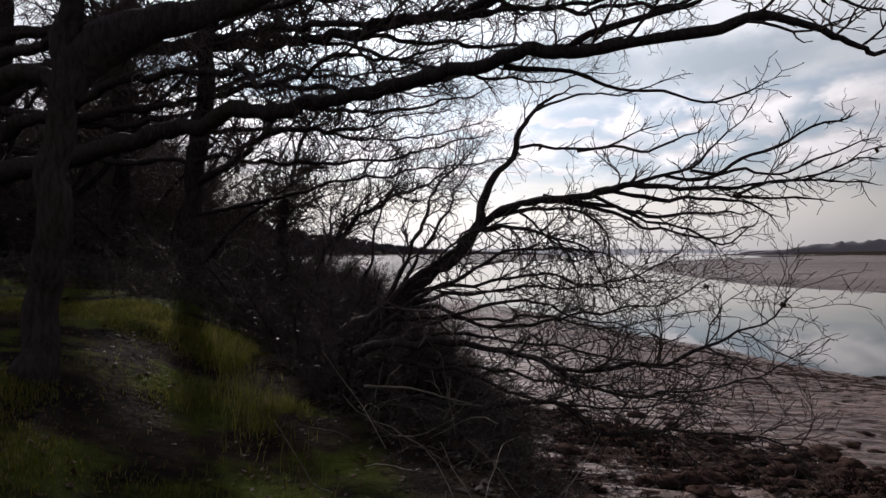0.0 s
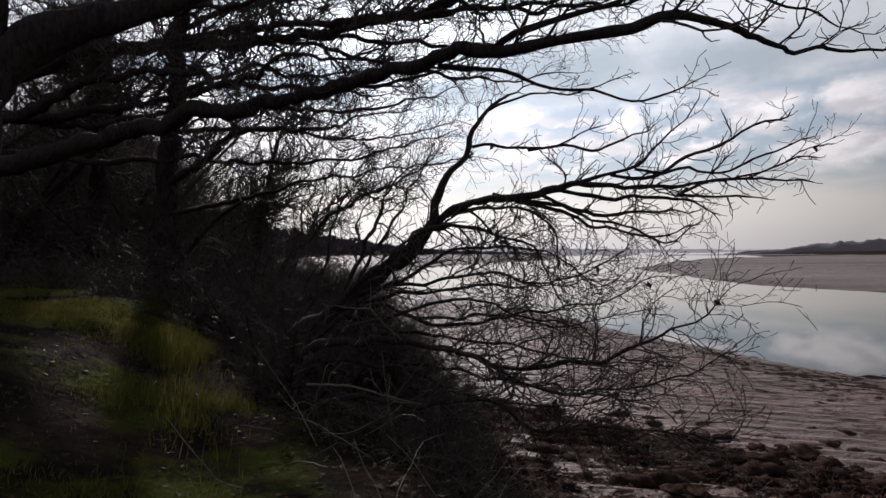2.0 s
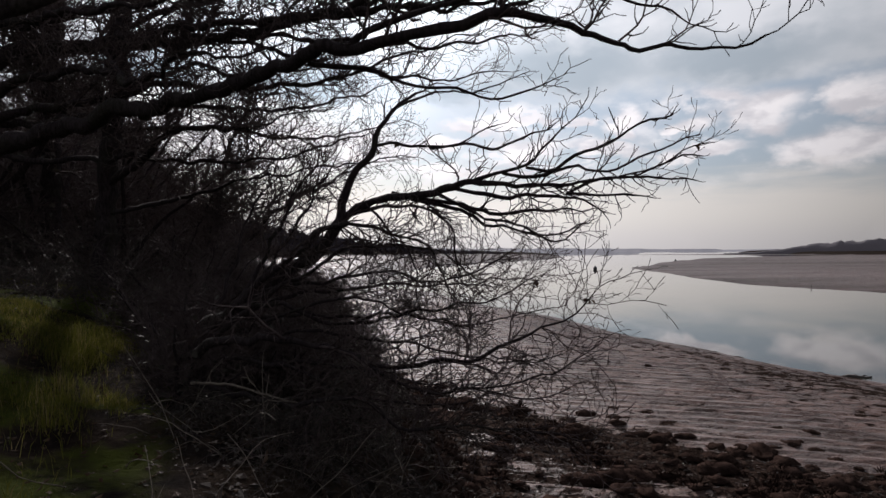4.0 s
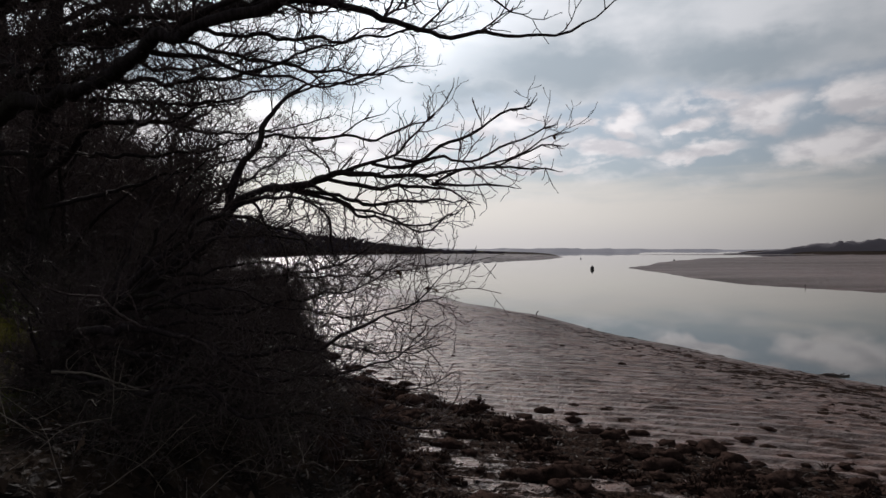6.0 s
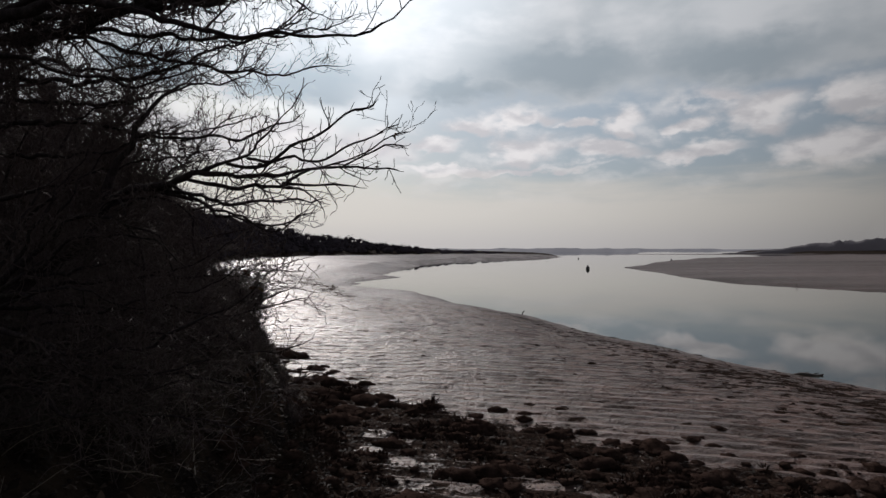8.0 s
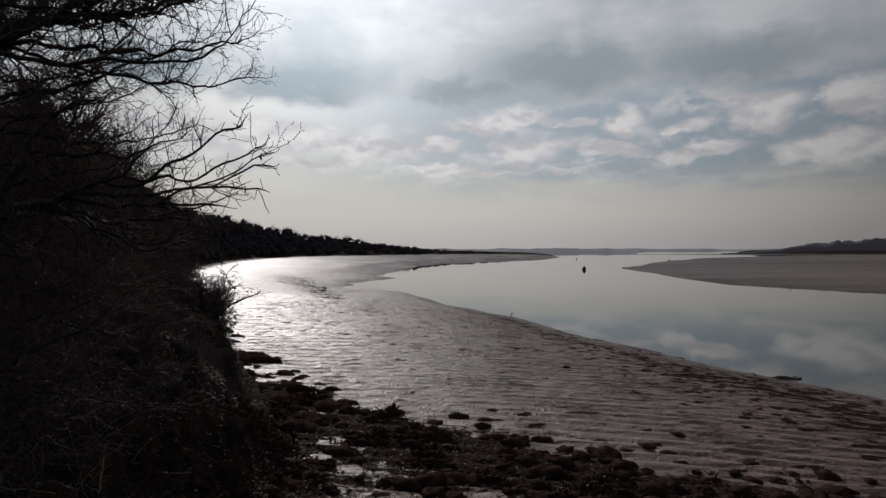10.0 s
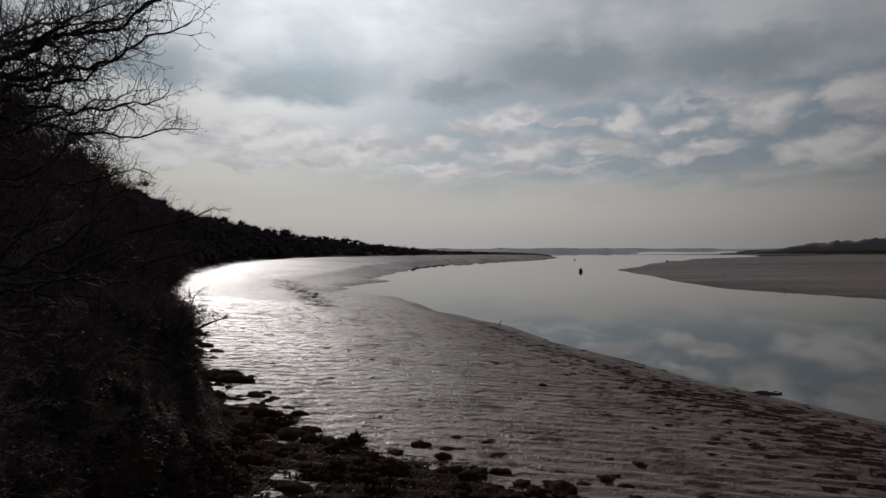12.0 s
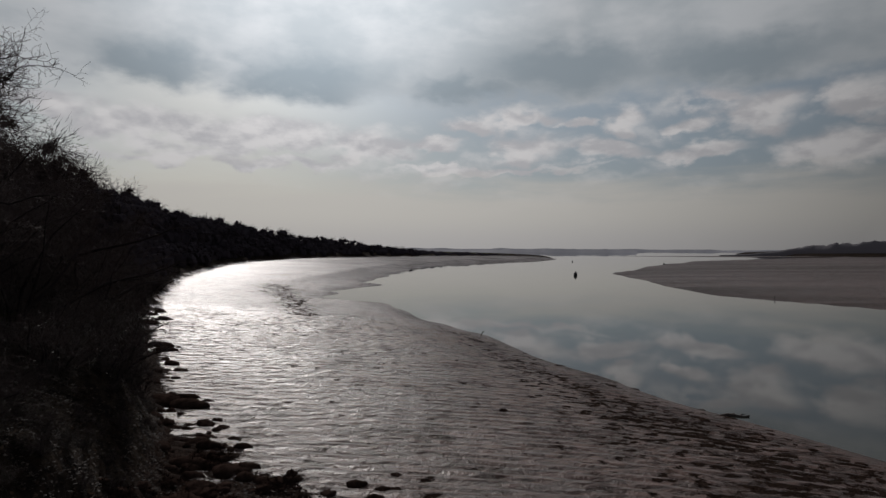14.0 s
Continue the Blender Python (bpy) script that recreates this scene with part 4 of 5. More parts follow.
rng = np.random.RandomState(11)
oak("spreading_oak", "old bare oak with long dark limbs over the shore", [
    ("trunk", [(-7.4, 9.0, 5.2, 0.42), (-7.2, 8.9, 7.0, 0.36), (-7.1, 9.1, 9.0, 0.32), (-6.8, 9.0, 11.5, 0.22), (-6.2, 8.8, 13.6, 0.10)], dict(thin=0.95, least=0.3, twigs=2, reach=2.88, start=0.4)),
    ("limb", [(-7.2, 8.9, 7.2, 0.26), (-4.77, 7.80, 7.42, 0.188), (-3.36, 7.20, 7.65, 0.152), (-2.32, 6.60, 7.73, 0.127), (-1.00, 5.60, 7.59, 0.097), (-0.12, 4.70, 7.53, 0.081), (0.37, 4.10, 7.47, 0.071), (0.76, 3.70, 7.42, 0.064), (1.21, 3.20, 7.33, 0.046), (1.53, 3.10, 7.39, 0.045), (1.83, 3.10, 7.37, 0.030), (2.27, 3.30, 7.33, 0.022), (2.59, 3.45, 7.31, 0.017), (3.30, 3.60, 7.44, 0.009)], dict(twigs=5, reach=0.85, start=0.3, lift=0.12, towards=(0.4, 0.1, 0.5))),
    ("limb", [(0.76, 3.70, 7.42, 0.043), (0.88, 3.60, 7.50, 0.035), (1.12, 3.50, 7.55, 0.027), (1.35, 3.40, 7.59, 0.023), (1.68, 3.40, 7.68, 0.020), (2.23, 3.50, 7.69, 0.015), (2.82, 3.60, 7.61, 0.009)], dict(twigs=5, reach=0.72, start=0.35, towards=(0.3, 0, 0.2))),
    ("limb", [(0.41, 4.10, 7.45, 0.028), (0.82, 4.00, 7.35, 0.020), (1.04, 3.95, 7.28, 0.017), (1.48, 3.90, 7.21, 0.014), (1.59, 3.85, 7.14, 0.012), (1.84, 3.80, 7.15, 0.010), (2.10, 3.80, 7.25, 0.006)], dict(twigs=5, reach=0.504, start=0.3)),
    ("limb", [(-7.1, 9.0, 8.4, 0.26), (-5.99, 9.60, 9.29, 0.217), (-4.53, 9.70, 9.52, 0.159), (-3.00, 9.30, 9.42, 0.125), (-1.43, 8.00, 9.07, 0.092), (-0.01, 7.00, 8.97, 0.067), (0.71, 6.50, 8.93, 0.050), (1.52, 6.00, 9.01, 0.030), (2.3, 5.5, 9.1, 0.012)], dict(twigs=6.25, reach=1.8, start=0.25, towards=(0.3, -0.1, 0))),
    ("limb", [(-7.1, 9.0, 7.8, 0.17), (-4.12, 8.00, 8.49, 0.085), (-2.52, 6.80, 8.22, 0.059), (-2.06, 6.20, 8.05, 0.048), (-1.71, 5.80, 7.84, 0.039), (-1.15, 5.30, 7.80, 0.031), (-0.98, 5.20, 7.88, 0.025), (-0.41, 5.00, 7.76, 0.017), (0.07, 4.90, 7.87, 0.009)], dict(twigs=6.25, reach=1.2, start=0.25, towards=(0.3, 0, 0))),
    ("limb", [(-7.0, 9.0, 9.4, 0.16), (-4.6, 9.4, 9.9, 0.10), (-2.4, 9.0, 10.1, 0.07), (-0.4, 8.4, 9.9, 0.045), (1.0, 8.0, 10.0, 0.025), (1.9, 7.8, 10.2, 0.010)], dict(twigs=10, reach=1.4, start=0.15, towards=(0.4, 0, 0.1))),
    ("limb", [(-7.1, 9.0, 8.0, 0.14), (-4.8, 9.0, 8.3, 0.09), (-2.6, 8.4, 8.5, 0.06), (-0.8, 7.8, 8.3, 0.04), (0.6, 7.4, 8.5, 0.024), (1.8, 7.1, 8.8, 0.010)], dict(twigs=8, reach=1.1, start=0.2, towards=(0.4, 0, 0.1))),
    ("limb", [(-7.0, 8.8, 9.0, 0.13), (-4.6, 7.6, 9.0, 0.08), (-2.8, 6.6, 8.8, 0.05), (-1.4, 6.0, 8.7, 0.03), (0.2, 5.6, 8.6, 0.012)], dict(twigs=7, reach=1.2, start=0.2, towards=(0.3, 0, 0.1))),
    ("limb", [(-7.0, 9.0, 8.3, 0.12), (-5.2, 9.1, 8.1, 0.08), (-3.0, 8.4, 8.2, 0.055), (-1.2, 7.8, 8.0, 0.035), (0.0, 7.5, 8.05, 0.02), (0.6, 7.3, 8.2, 0.008)], dict(twigs=5, reach=0.75, start=0.4, towards=(0.4, 0, 0.1), tip=0.3)),
    ("limb", [(-7.1, 9.0, 7.7, 0.10), (-5.0, 9.3, 7.6, 0.07), (-3.0, 8.8, 7.5, 0.05), (-1.5, 8.0, 7.35, 0.03), (-0.2, 7.4, 7.4, 0.018), (0.5, 7.0, 7.55, 0.008)], dict(twigs=5, reach=0.75, start=0.4, towards=(0.4, 0, 0.1), tip=0.3)),
    ("limb", [(-4.53, 9.70, 9.50, 0.10), (-2.4, 8.3, 9.25, 0.075), (-0.4, 7.3, 9.05, 0.055), (1.2, 6.5, 8.85, 0.036), (2.4, 5.9, 8.86, 0.022), (3.35, 5.5, 9.05, 0.008)], dict(twigs=11, reach=0.8, start=0.35, lift=0.12, towards=(0.3, 0, 0.25), tip=0.25)),
    ("limb", [(0.2, 7.0, 8.98, 0.045), (1.4, 6.3, 9.1, 0.032), (2.5, 5.8, 9.15, 0.02), (3.55, 5.35, 9.42, 0.007)], dict(twigs=12, reach=0.7, start=0.2, lift=0.12, towards=(0.3, 0, 0.3), tip=0.25)),
    ("limb", [(-0.4, 7.3, 9.0, 0.045), (0.9, 6.2, 8.7, 0.034), (2.0, 5.4, 8.42, 0.022), (2.8, 4.95, 8.42, 0.013), (3.2, 4.75, 8.55, 0.006)], dict(twigs=12, reach=0.6, start=0.25, lift=0.12, towards=(0.3, 0, 0.25), tip=0.2)),
    ("limb", [(-1.4, 8.0, 9.05, 0.05), (0.3, 7.6, 8.8, 0.036), (1.6, 7.0, 8.6, 0.022), (2.6, 6.6, 8.7, 0.008)], dict(twigs=13, reach=0.8, start=0.2, lift=0.10, towards=(0.3, 0, 0.2), tip=0.3)),
    ("limb", [(-2.0, 8.4, 9.2, 0.05), (-0.2, 8.3, 8.75, 0.036), (1.2, 8.2, 8.55, 0.022), (2.2, 8.0, 8.65, 0.008)], dict(twigs=13, reach=0.9, start=0.2, lift=0.10, towards=(0.3, 0, 0.2), tip=0.3)),
    ("limb", [(-6.9, 9.0, 10.2, 0.2), (-5.0, 8.4, 11.0, 0.14), (-3.0, 7.8, 11.2, 0.10), (-1.0, 7.2, 11.0, 0.07), (0.6, 6.6, 10.6, 0.04), (2.0, 6.2, 10.4, 0.015)], dict(twigs=6.25, reach=1.92, start=0.2, towards=(0.3, 0, 0))),
], rng)
leaning = oak("leaning_oak", "bare multi-stemmed oak leaning out over the shore", [
    ("trunk", [(-1.10, 5.50, 4.9, 0.15), (-0.90, 5.50, 5.32, 0.122), (-0.46, 5.60, 5.64, 0.102), (0.02, 5.70, 6.07, 0.088), (0.32, 5.70, 6.37, 0.077), (0.39, 5.70, 6.73, 0.055), (0.52, 5.70, 6.95, 0.047), (0.71, 5.70, 7.13, 0.041), (0.79, 5.70, 7.38, 0.033), (0.90, 5.70, 7.56, 0.025), (1.06, 5.70, 7.70, 0.019)], dict(thin=0.70, twigs=1.89, reach=0.6, start=0.5)),
    ("limb", [(0.32, 5.70, 6.37, 0.066), (0.60, 5.50, 6.60, 0.053), (0.89, 5.30, 6.66, 0.048), (1.17, 5.20, 6.63, 0.048), (1.39, 5.10, 6.68, 0.049), (1.65, 5.00, 6.73, 0.036), (1.95, 4.90, 6.65, 0.026), (2.23, 4.80, 6.62, 0.021), (2.55, 4.70, 6.65, 0.016), (2.85, 4.60, 6.73, 0.011), (3.08, 4.55, 6.79, 0.009), (3.31, 4.50, 6.96, 0.006)], dict(twigs=12, reach=0.6, start=0.3, lift=0.08, towards=(0.1, 0, 0.15), tip=0.12)),
    ("limb", [(1.58, 5.00, 6.72, 0.029), (1.86, 4.90, 6.81, 0.021), (2.05, 4.85, 6.83, 0.016), (2.19, 4.80, 6.98, 0.014), (2.37, 4.80, 7.17, 0.009), (2.51, 4.80, 7.38, 0.007)], dict(twigs=18, reach=0.42, start=0.15, lift=0.1, tip=0.2)),
    ("limb", [(1.29, 5.10, 6.64, 0.025), (1.65, 5.00, 6.44, 0.019), (1.95, 4.90, 6.34, 0.014), (2.23, 4.80, 6.25, 0.012), (2.46, 4.80, 6.36, 0.007)], dict(twigs=16.5375, reach=0.6, start=0.2)),
    ("limb", [(0.73, 5.65, 7.15, 0.022), (0.93, 5.55, 7.15, 0.019), (1.23, 5.45, 7.08, 0.016), (1.53, 5.40, 7.09, 0.013), (1.68, 5.30, 7.21, 0.010), (1.85, 5.30, 7.27, 0.008)], dict(twigs=14.175, reach=0.48, start=0.2, lift=0.1)),
    ("limb", [(0.89, 5.70, 7.52, 0.022), (1.07, 5.60, 7.60, 0.019), (1.34, 5.50, 7.66, 0.013), (1.68, 5.40, 7.61, 0.010), (2.01, 5.30, 7.66, 0.008)], dict(twigs=11.8125, reach=0.48, start=0.3)),
    ("limb", [(-0.90, 5.10, 5.2, 0.07), (-0.12, 4.70, 5.45, 0.043), (0.49, 4.50, 5.40, 0.035), (0.88, 4.30, 5.29, 0.027), (1.39, 4.20, 5.33, 0.022), (1.65, 4.15, 5.44, 0.018), (1.95, 4.10, 5.60, 0.014), (2.18, 4.10, 5.66, 0.010), (2.38, 4.10, 5.82, 0.006)], dict(twigs=18.9, reach=0.9, start=0.3, lift=0.03)),
    ("limb", [(-0.50, 5.40, 5.62, 0.042), (0.02, 5.20, 5.65, 0.030), (0.36, 5.10, 5.49, 0.025), (0.84, 5.00, 5.54, 0.019), (1.26, 4.80, 5.69, 0.014), (1.69, 4.70, 5.75, 0.009), (2.10, 4.70, 5.91, 0.007)], dict(twigs=21.2625, reach=0.9, start=0.25, lift=0.02)),
    ("limb", [(-0.98, 5.0, 5.02, 0.05), (-0.42, 4.60, 5.03, 0.033), (0.35, 4.30, 5.08, 0.025), (0.83, 4.05, 5.07, 0.021), (1.19, 3.95, 4.93, 0.017), (1.74, 3.90, 4.92, 0.013), (2.27, 3.90, 4.93, 0.009), (2.49, 3.90, 5.03, 0.006)], dict(twigs=21.2625, reach=0.84, start=0.3, lift=0.06)),
    ("limb", [(0.65, 4.40, 5.36, 0.019), (1.16, 4.10, 5.18, 0.016), (1.57, 3.95, 5.23, 0.013), (1.93, 3.90, 5.24, 0.009), (2.30, 3.90, 5.43, 0.006)], dict(twigs=21.2625, reach=0.66, start=0.2)),
    ("limb", [(-0.35, 5.50, 5.75, 0.032), (0.02, 5.40, 5.82, 0.026), (0.57, 5.20, 5.93, 0.020), (1.05, 5.10, 5.88, 0.015), (1.51, 5.00, 5.89, 0.012), (1.95, 4.90, 6.13, 0.007)], dict(twigs=21.2625, reach=0.84, start=0.2, lift=0.0)),
    ("limb", [(-0.98, 5.45, 5.2, 0.057), (-0.51, 5.50, 5.75, 0.042), (-0.30, 5.60, 6.12, 0.032), (-0.19, 5.70, 6.40, 0.025), (-0.09, 5.80, 6.74, 0.017), (0.08, 5.90, 7.09, 0.009)], dict(twigs=11.8125, reach=0.84, start=0.3)),
    ("limb", [(-1.0, 5.55, 5.2, 0.054), (-0.34, 5.40, 5.87, 0.042), (0.22, 5.30, 6.28, 0.031), (0.57, 5.20, 6.37, 0.025), (0.95, 5.10, 6.28, 0.017), (1.27, 5.00, 6.03, 0.012), (1.46, 5.00, 5.70, 0.007)], dict(twigs=21.2625, reach=0.9, start=0.3, lift=-0.03, sag=0.1)),
    ("limb", [(0.45, 5.60, 6.47, 0.032), (0.85, 5.40, 6.59, 0.023), (1.19, 5.30, 6.51, 0.018), (1.42, 5.20, 6.28, 0.013), (1.52, 5.20, 5.98, 0.008)], dict(twigs=28.35, reach=0.72, start=0.2, lift=-0.06, sag=0.2)),
    ("limb", [(-0.9, 5.4, 5.2, 0.04), (-0.1, 5.2, 5.85, 0.026), (0.6, 5.0, 6.15, 0.018), (1.25, 4.8, 6.1, 0.010), (1.6, 4.7, 5.9, 0.006)], dict(twigs=14, reach=0.7, start=0.25, lift=-0.02, sag=0.1)),
    ("limb", [(-0.9, 5.5, 5.2, 0.04), (-0.35, 5.6, 5.9, 0.028), (0.0, 5.7, 6.5, 0.018), (0.25, 5.9, 7.1, 0.008)], dict(twigs=10, reach=0.6, start=0.25)),
    ("limb", [(-0.95, 5.2, 5.05, 0.04), (-0.2, 4.9, 5.2, 0.028), (0.5, 4.6, 5.1, 0.018), (1.2, 4.4, 5.0, 0.012), (1.8, 4.3, 5.1, 0.006)], dict(twigs=14, reach=0.65, start=0.25)),
    ("limb", [(-0.12, 4.9, 5.55, 0.024), (0.45, 4.8, 5.75, 0.018), (1.0, 4.7, 5.65, 0.012), (1.55, 4.6, 5.6, 0.006)], dict(twigs=14, reach=0.65, start=0.15, lift=-0.02)),
    ("limb", [(0.62, 5.48, 6.58, 0.022), (0.85, 5.2, 6.35, 0.016), (1.05, 5.0, 6.05, 0.011), (1.15, 4.9, 5.65, 0.006)], dict(twigs=18, reach=0.6, start=0.15, lift=-0.08, sag=0.2)),
    ("limb", [(-0.5, 5.6, 5.6, 0.032), (0.3, 5.7, 5.75, 0.026), (1.0, 5.75, 5.8, 0.018), (1.6, 5.75, 5.8, 0.012), (2.2, 5.7, 5.9, 0.006)], dict(twigs=20, reach=0.55, start=0.35, tip=0.3)),
    ("limb", [(-0.7, 5.5, 5.3, 0.032), (0.2, 5.5, 5.35, 0.024), (1.0, 5.4, 5.25, 0.017), (1.8, 5.3, 5.15, 0.011), (2.45, 5.2, 5.2, 0.006)], dict(twigs=20, reach=0.5, start=0.4, lift=0.06, tip=0.3)),
    ("limb", [(-0.6, 5.6, 5.5, 0.03), (0.4, 5.7, 5.5, 0.022), (1.2, 5.6, 5.5, 0.016), (1.9, 5.5, 5.5, 0.010), (2.35, 5.4, 5.6, 0.006)], dict(twigs=20, reach=0.5, start=0.4, tip=0.3)),
    ("limb", [(-0.7, 5.4, 5.1, 0.03), (0.5, 5.2, 5.1, 0.02), (1.3, 5.1, 4.95, 0.015), (2.0, 5.1, 4.85, 0.010), (2.55, 5.1, 4.98, 0.006)], dict(twigs=20, reach=0.5, start=0.4, lift=0.08, tip=0.3)),
    ("limb", [(-1.0, 5.6, 5.15, 0.04), (-0.75, 5.9, 5.9, 0.026), (-0.7, 6.2, 6.5, 0.016), (-0.45, 6.4, 7.0, 0.008)], dict(twigs=10, reach=0.7, start=0.25)),
    ("limb", [(2.39, 4.80, 6.62, 0.019), (2.61, 4.74, 6.70, 0.018), (2.85, 4.68, 6.72, 0.016), (3.08, 4.62, 6.69, 0.012), (3.27, 4.57, 6.70, 0.010), (3.36, 4.55, 6.70, 0.006)], dict(twigs=14, reach=0.34, start=0.25, tip=0.2, lift=0.08)),
    ("limb", [(2.36, 4.80, 6.61, 0.019), (2.56, 4.75, 6.58, 0.017), (2.80, 4.69, 6.57, 0.013), (2.97, 4.65, 6.55, 0.010), (3.06, 4.62, 6.53, 0.006)], dict(twigs=11, reach=0.30, start=0.3, tip=0.2)),
    ("limb", [(1.85, 4.93, 6.79, 0.023), (2.11, 4.87, 6.74, 0.022), (2.36, 4.80, 6.84, 0.020), (2.58, 4.75, 6.96, 0.017), (2.80, 4.69, 7.08, 0.014), (3.04, 4.63, 7.21, 0.011), (3.14, 4.60, 7.27, 0.006)], dict(twigs=12, reach=0.36, start=0.25, tip=0.25, lift=0.12)),
    ("limb", [(2.04, 4.88, 6.83, 0.018), (2.26, 4.83, 6.78, 0.018), (2.46, 4.78, 6.80, 0.017), (2.62, 4.74, 6.76, 0.016), (2.82, 4.69, 6.87, 0.013), (3.04, 4.63, 6.93, 0.011), (3.27, 4.57, 7.04, 0.006)], dict(twigs=14, reach=0.36, start=0.3, tip=0.25, lift=0.12)),
    ("limb", [(2.85, 4.68, 6.72, 0.012), (3.04, 4.63, 6.80, 0.011), (3.22, 4.58, 6.87, 0.010), (3.35, 4.55, 6.89, 0.006)], dict(twigs=16, reach=0.28, start=0.1, tip=0.25, lift=0.1)),
    ("limb", [(2.58, 4.75, 6.96, 0.013), (2.75, 4.71, 7.04, 0.011), (2.73, 4.71, 7.17, 0.008), (2.70, 4.72, 7.26, 0.006)], dict(twigs=12, reach=0.22, start=0.2, tip=0.2, lift=0.1)),
    ("limb", [(1.23, 5.45, 7.08, 0.017), (1.57, 5.40, 7.11, 0.017), (1.85, 5.35, 7.08, 0.016), (2.07, 5.30, 7.19, 0.013), (2.35, 5.30, 7.29, 0.007)], dict(twigs=12, reach=0.4, start=0.2, tip=0.2, lift=0.12)),
    ("limb", [(0.89, 5.30, 6.66, 0.026), (1.40, 5.20, 6.55, 0.024), (1.79, 5.10, 6.47, 0.022), (2.11, 5.00, 6.45, 0.017), (2.40, 5.00, 6.47, 0.012), (2.60, 5.00, 6.50, 0.007)], dict(twigs=14, reach=0.42, start=0.3, tip=0.2, lift=-0.02)),
    ("limb", [(0.89, 5.30, 6.66, 0.026), (1.40, 5.20, 6.50, 0.024), (1.79, 5.10, 6.35, 0.019), (2.11, 5.00, 6.29, 0.014), (2.37, 4.95, 6.33, 0.011), (2.55, 4.90, 6.37, 0.007)], dict(twigs=14, reach=0.42, start=0.35, tip=0.2, lift=0.04)),
    ("limb", [(1.44, 5.10, 6.68, 0.026), (1.92, 5.00, 6.58, 0.024), (2.33, 4.90, 6.55, 0.017), (2.56, 4.85, 6.50, 0.011), (2.69, 4.80, 6.39, 0.006)], dict(twigs=14, reach=0.4, start=0.3, tip=0.2, lift=-0.03)),
], rng)
oak("young_oak", "slender bare oak trunk forking above the grass bank", [
    ("trunk", [(-2.50, 3.50, 4.70, 0.26), (-2.48, 3.50, 5.18, 0.20), (-2.44, 3.50, 5.55, 0.125), (-2.39, 3.50, 5.97, 0.101), (-2.28, 3.45, 6.64, 0.091), (-2.18, 3.40, 7.12, 0.088), (-2.15, 3.40, 7.48, 0.082), (-2.05, 3.30, 8.21, 0.073), (-1.9, 3.3, 9.6, 0.04)], dict(thin=0.95, least=0.16, twigs=2.5, reach=1.92, start=0.75)),
    ("limb", [(-2.22, 3.45, 7.07, 0.08), (-2.07, 3.50, 7.34, 0.11), (-1.68, 3.60, 7.55, 0.097), (-1.27, 3.70, 7.76, 0.060), (-0.68, 3.80, 8.08, 0.044), (0.2, 4.0, 8.6, 0.02)], dict(thin=1.1, twigs=5, reach=1.2, start=0.4)),
    ("limb", [(-2.22, 3.45, 7.10, 0.083), (-2.44, 3.50, 7.22, 0.084), (-2.86, 3.60, 7.18, 0.087), (-3.6, 3.8, 7.3, 0.053), (-4.6, 4.0, 7.6, 0.02)], dict(twigs=5, reach=1.2, start=0.4)),
], rng)
oak("straight_oak", "tall straight dark trunk at the edge of the wood", [
    ("trunk", [(-4.22, 9.30, 4.8, 0.21), (-4.01, 9.30, 6.09, 0.170), (-3.89, 9.20, 7.42, 0.150), (-3.75, 9.20, 9.19, 0.133), (-3.66, 9.20, 10.08, 0.124), (-3.55, 9.20, 12.02, 0.080), (-3.4, 9.1, 13.4, 0.03)], dict(thin=0.95, least=0.16, twigs=3.75, reach=2.4, start=0.3)),
    ("limb", [(-3.90, 9.20, 7.16, 0.088), (-3.03, 8.60, 7.46, 0.074), (-2.20, 8.00, 7.80, 0.054), (-1.53, 7.70, 7.71, 0.037), (-1.05, 7.50, 7.68, 0.029), (-0.60, 7.20, 7.77, 0.017), (-0.01, 7.00, 7.81, 0.010)], dict(twigs=10, reach=1.2, start=0.2)),
    ("limb", [(-3.95, 9.25, 6.7, 0.06), (-2.8, 8.9, 6.9, 0.045), (-1.6, 8.4, 7.1, 0.03), (-0.5, 7.8, 7.2, 0.02), (0.8, 7.3, 7.3, 0.01)], dict(twigs=11, reach=1.1, start=0.2, lift=0.08)),
    ("limb", [(-3.7, 9.2, 9.6, 0.07), (-2.2, 9.4, 10.2, 0.05), (-0.8, 9.4, 10.5, 0.03), (0.8, 9.2, 10.8, 0.012)], dict(twigs=9, reach=1.5, start=0.2)),
    ("limb", [(-3.8, 9.2, 8.0, 0.06), (-2.4, 9.6, 8.1, 0.045), (-1.0, 9.8, 8.0, 0.03), (0.6, 9.6, 8.2, 0.012)], dict(twigs=10, reach=1.3, start=0.2)),
    ("limb", [(-3.8, 9.2, 8.6, 0.07), (-2.6, 9.0, 8.9, 0.05), (-1.4, 8.9, 8.8, 0.03), (0.0, 8.6, 9.0, 0.012)], dict(twigs=10, reach=1.44, start=0.2)),
], rng)
oak("straight_oak", "dark trunk half hidden in the wood", [
    ("trunk", [(-6.15, 11.00, 4.8, 0.22), (-6.07, 11.00, 6.61, 0.190), (-6.03, 11.00, 8.20, 0.180), (-5.97, 11.00, 9.78, 0.159), (-5.83, 11.00, 11.47, 0.138), (-5.67, 11.00, 14.01, 0.05)], dict(thin=0.95, least=0.3, twigs=6.25, reach=3.0, start=0.25)),
], rng)
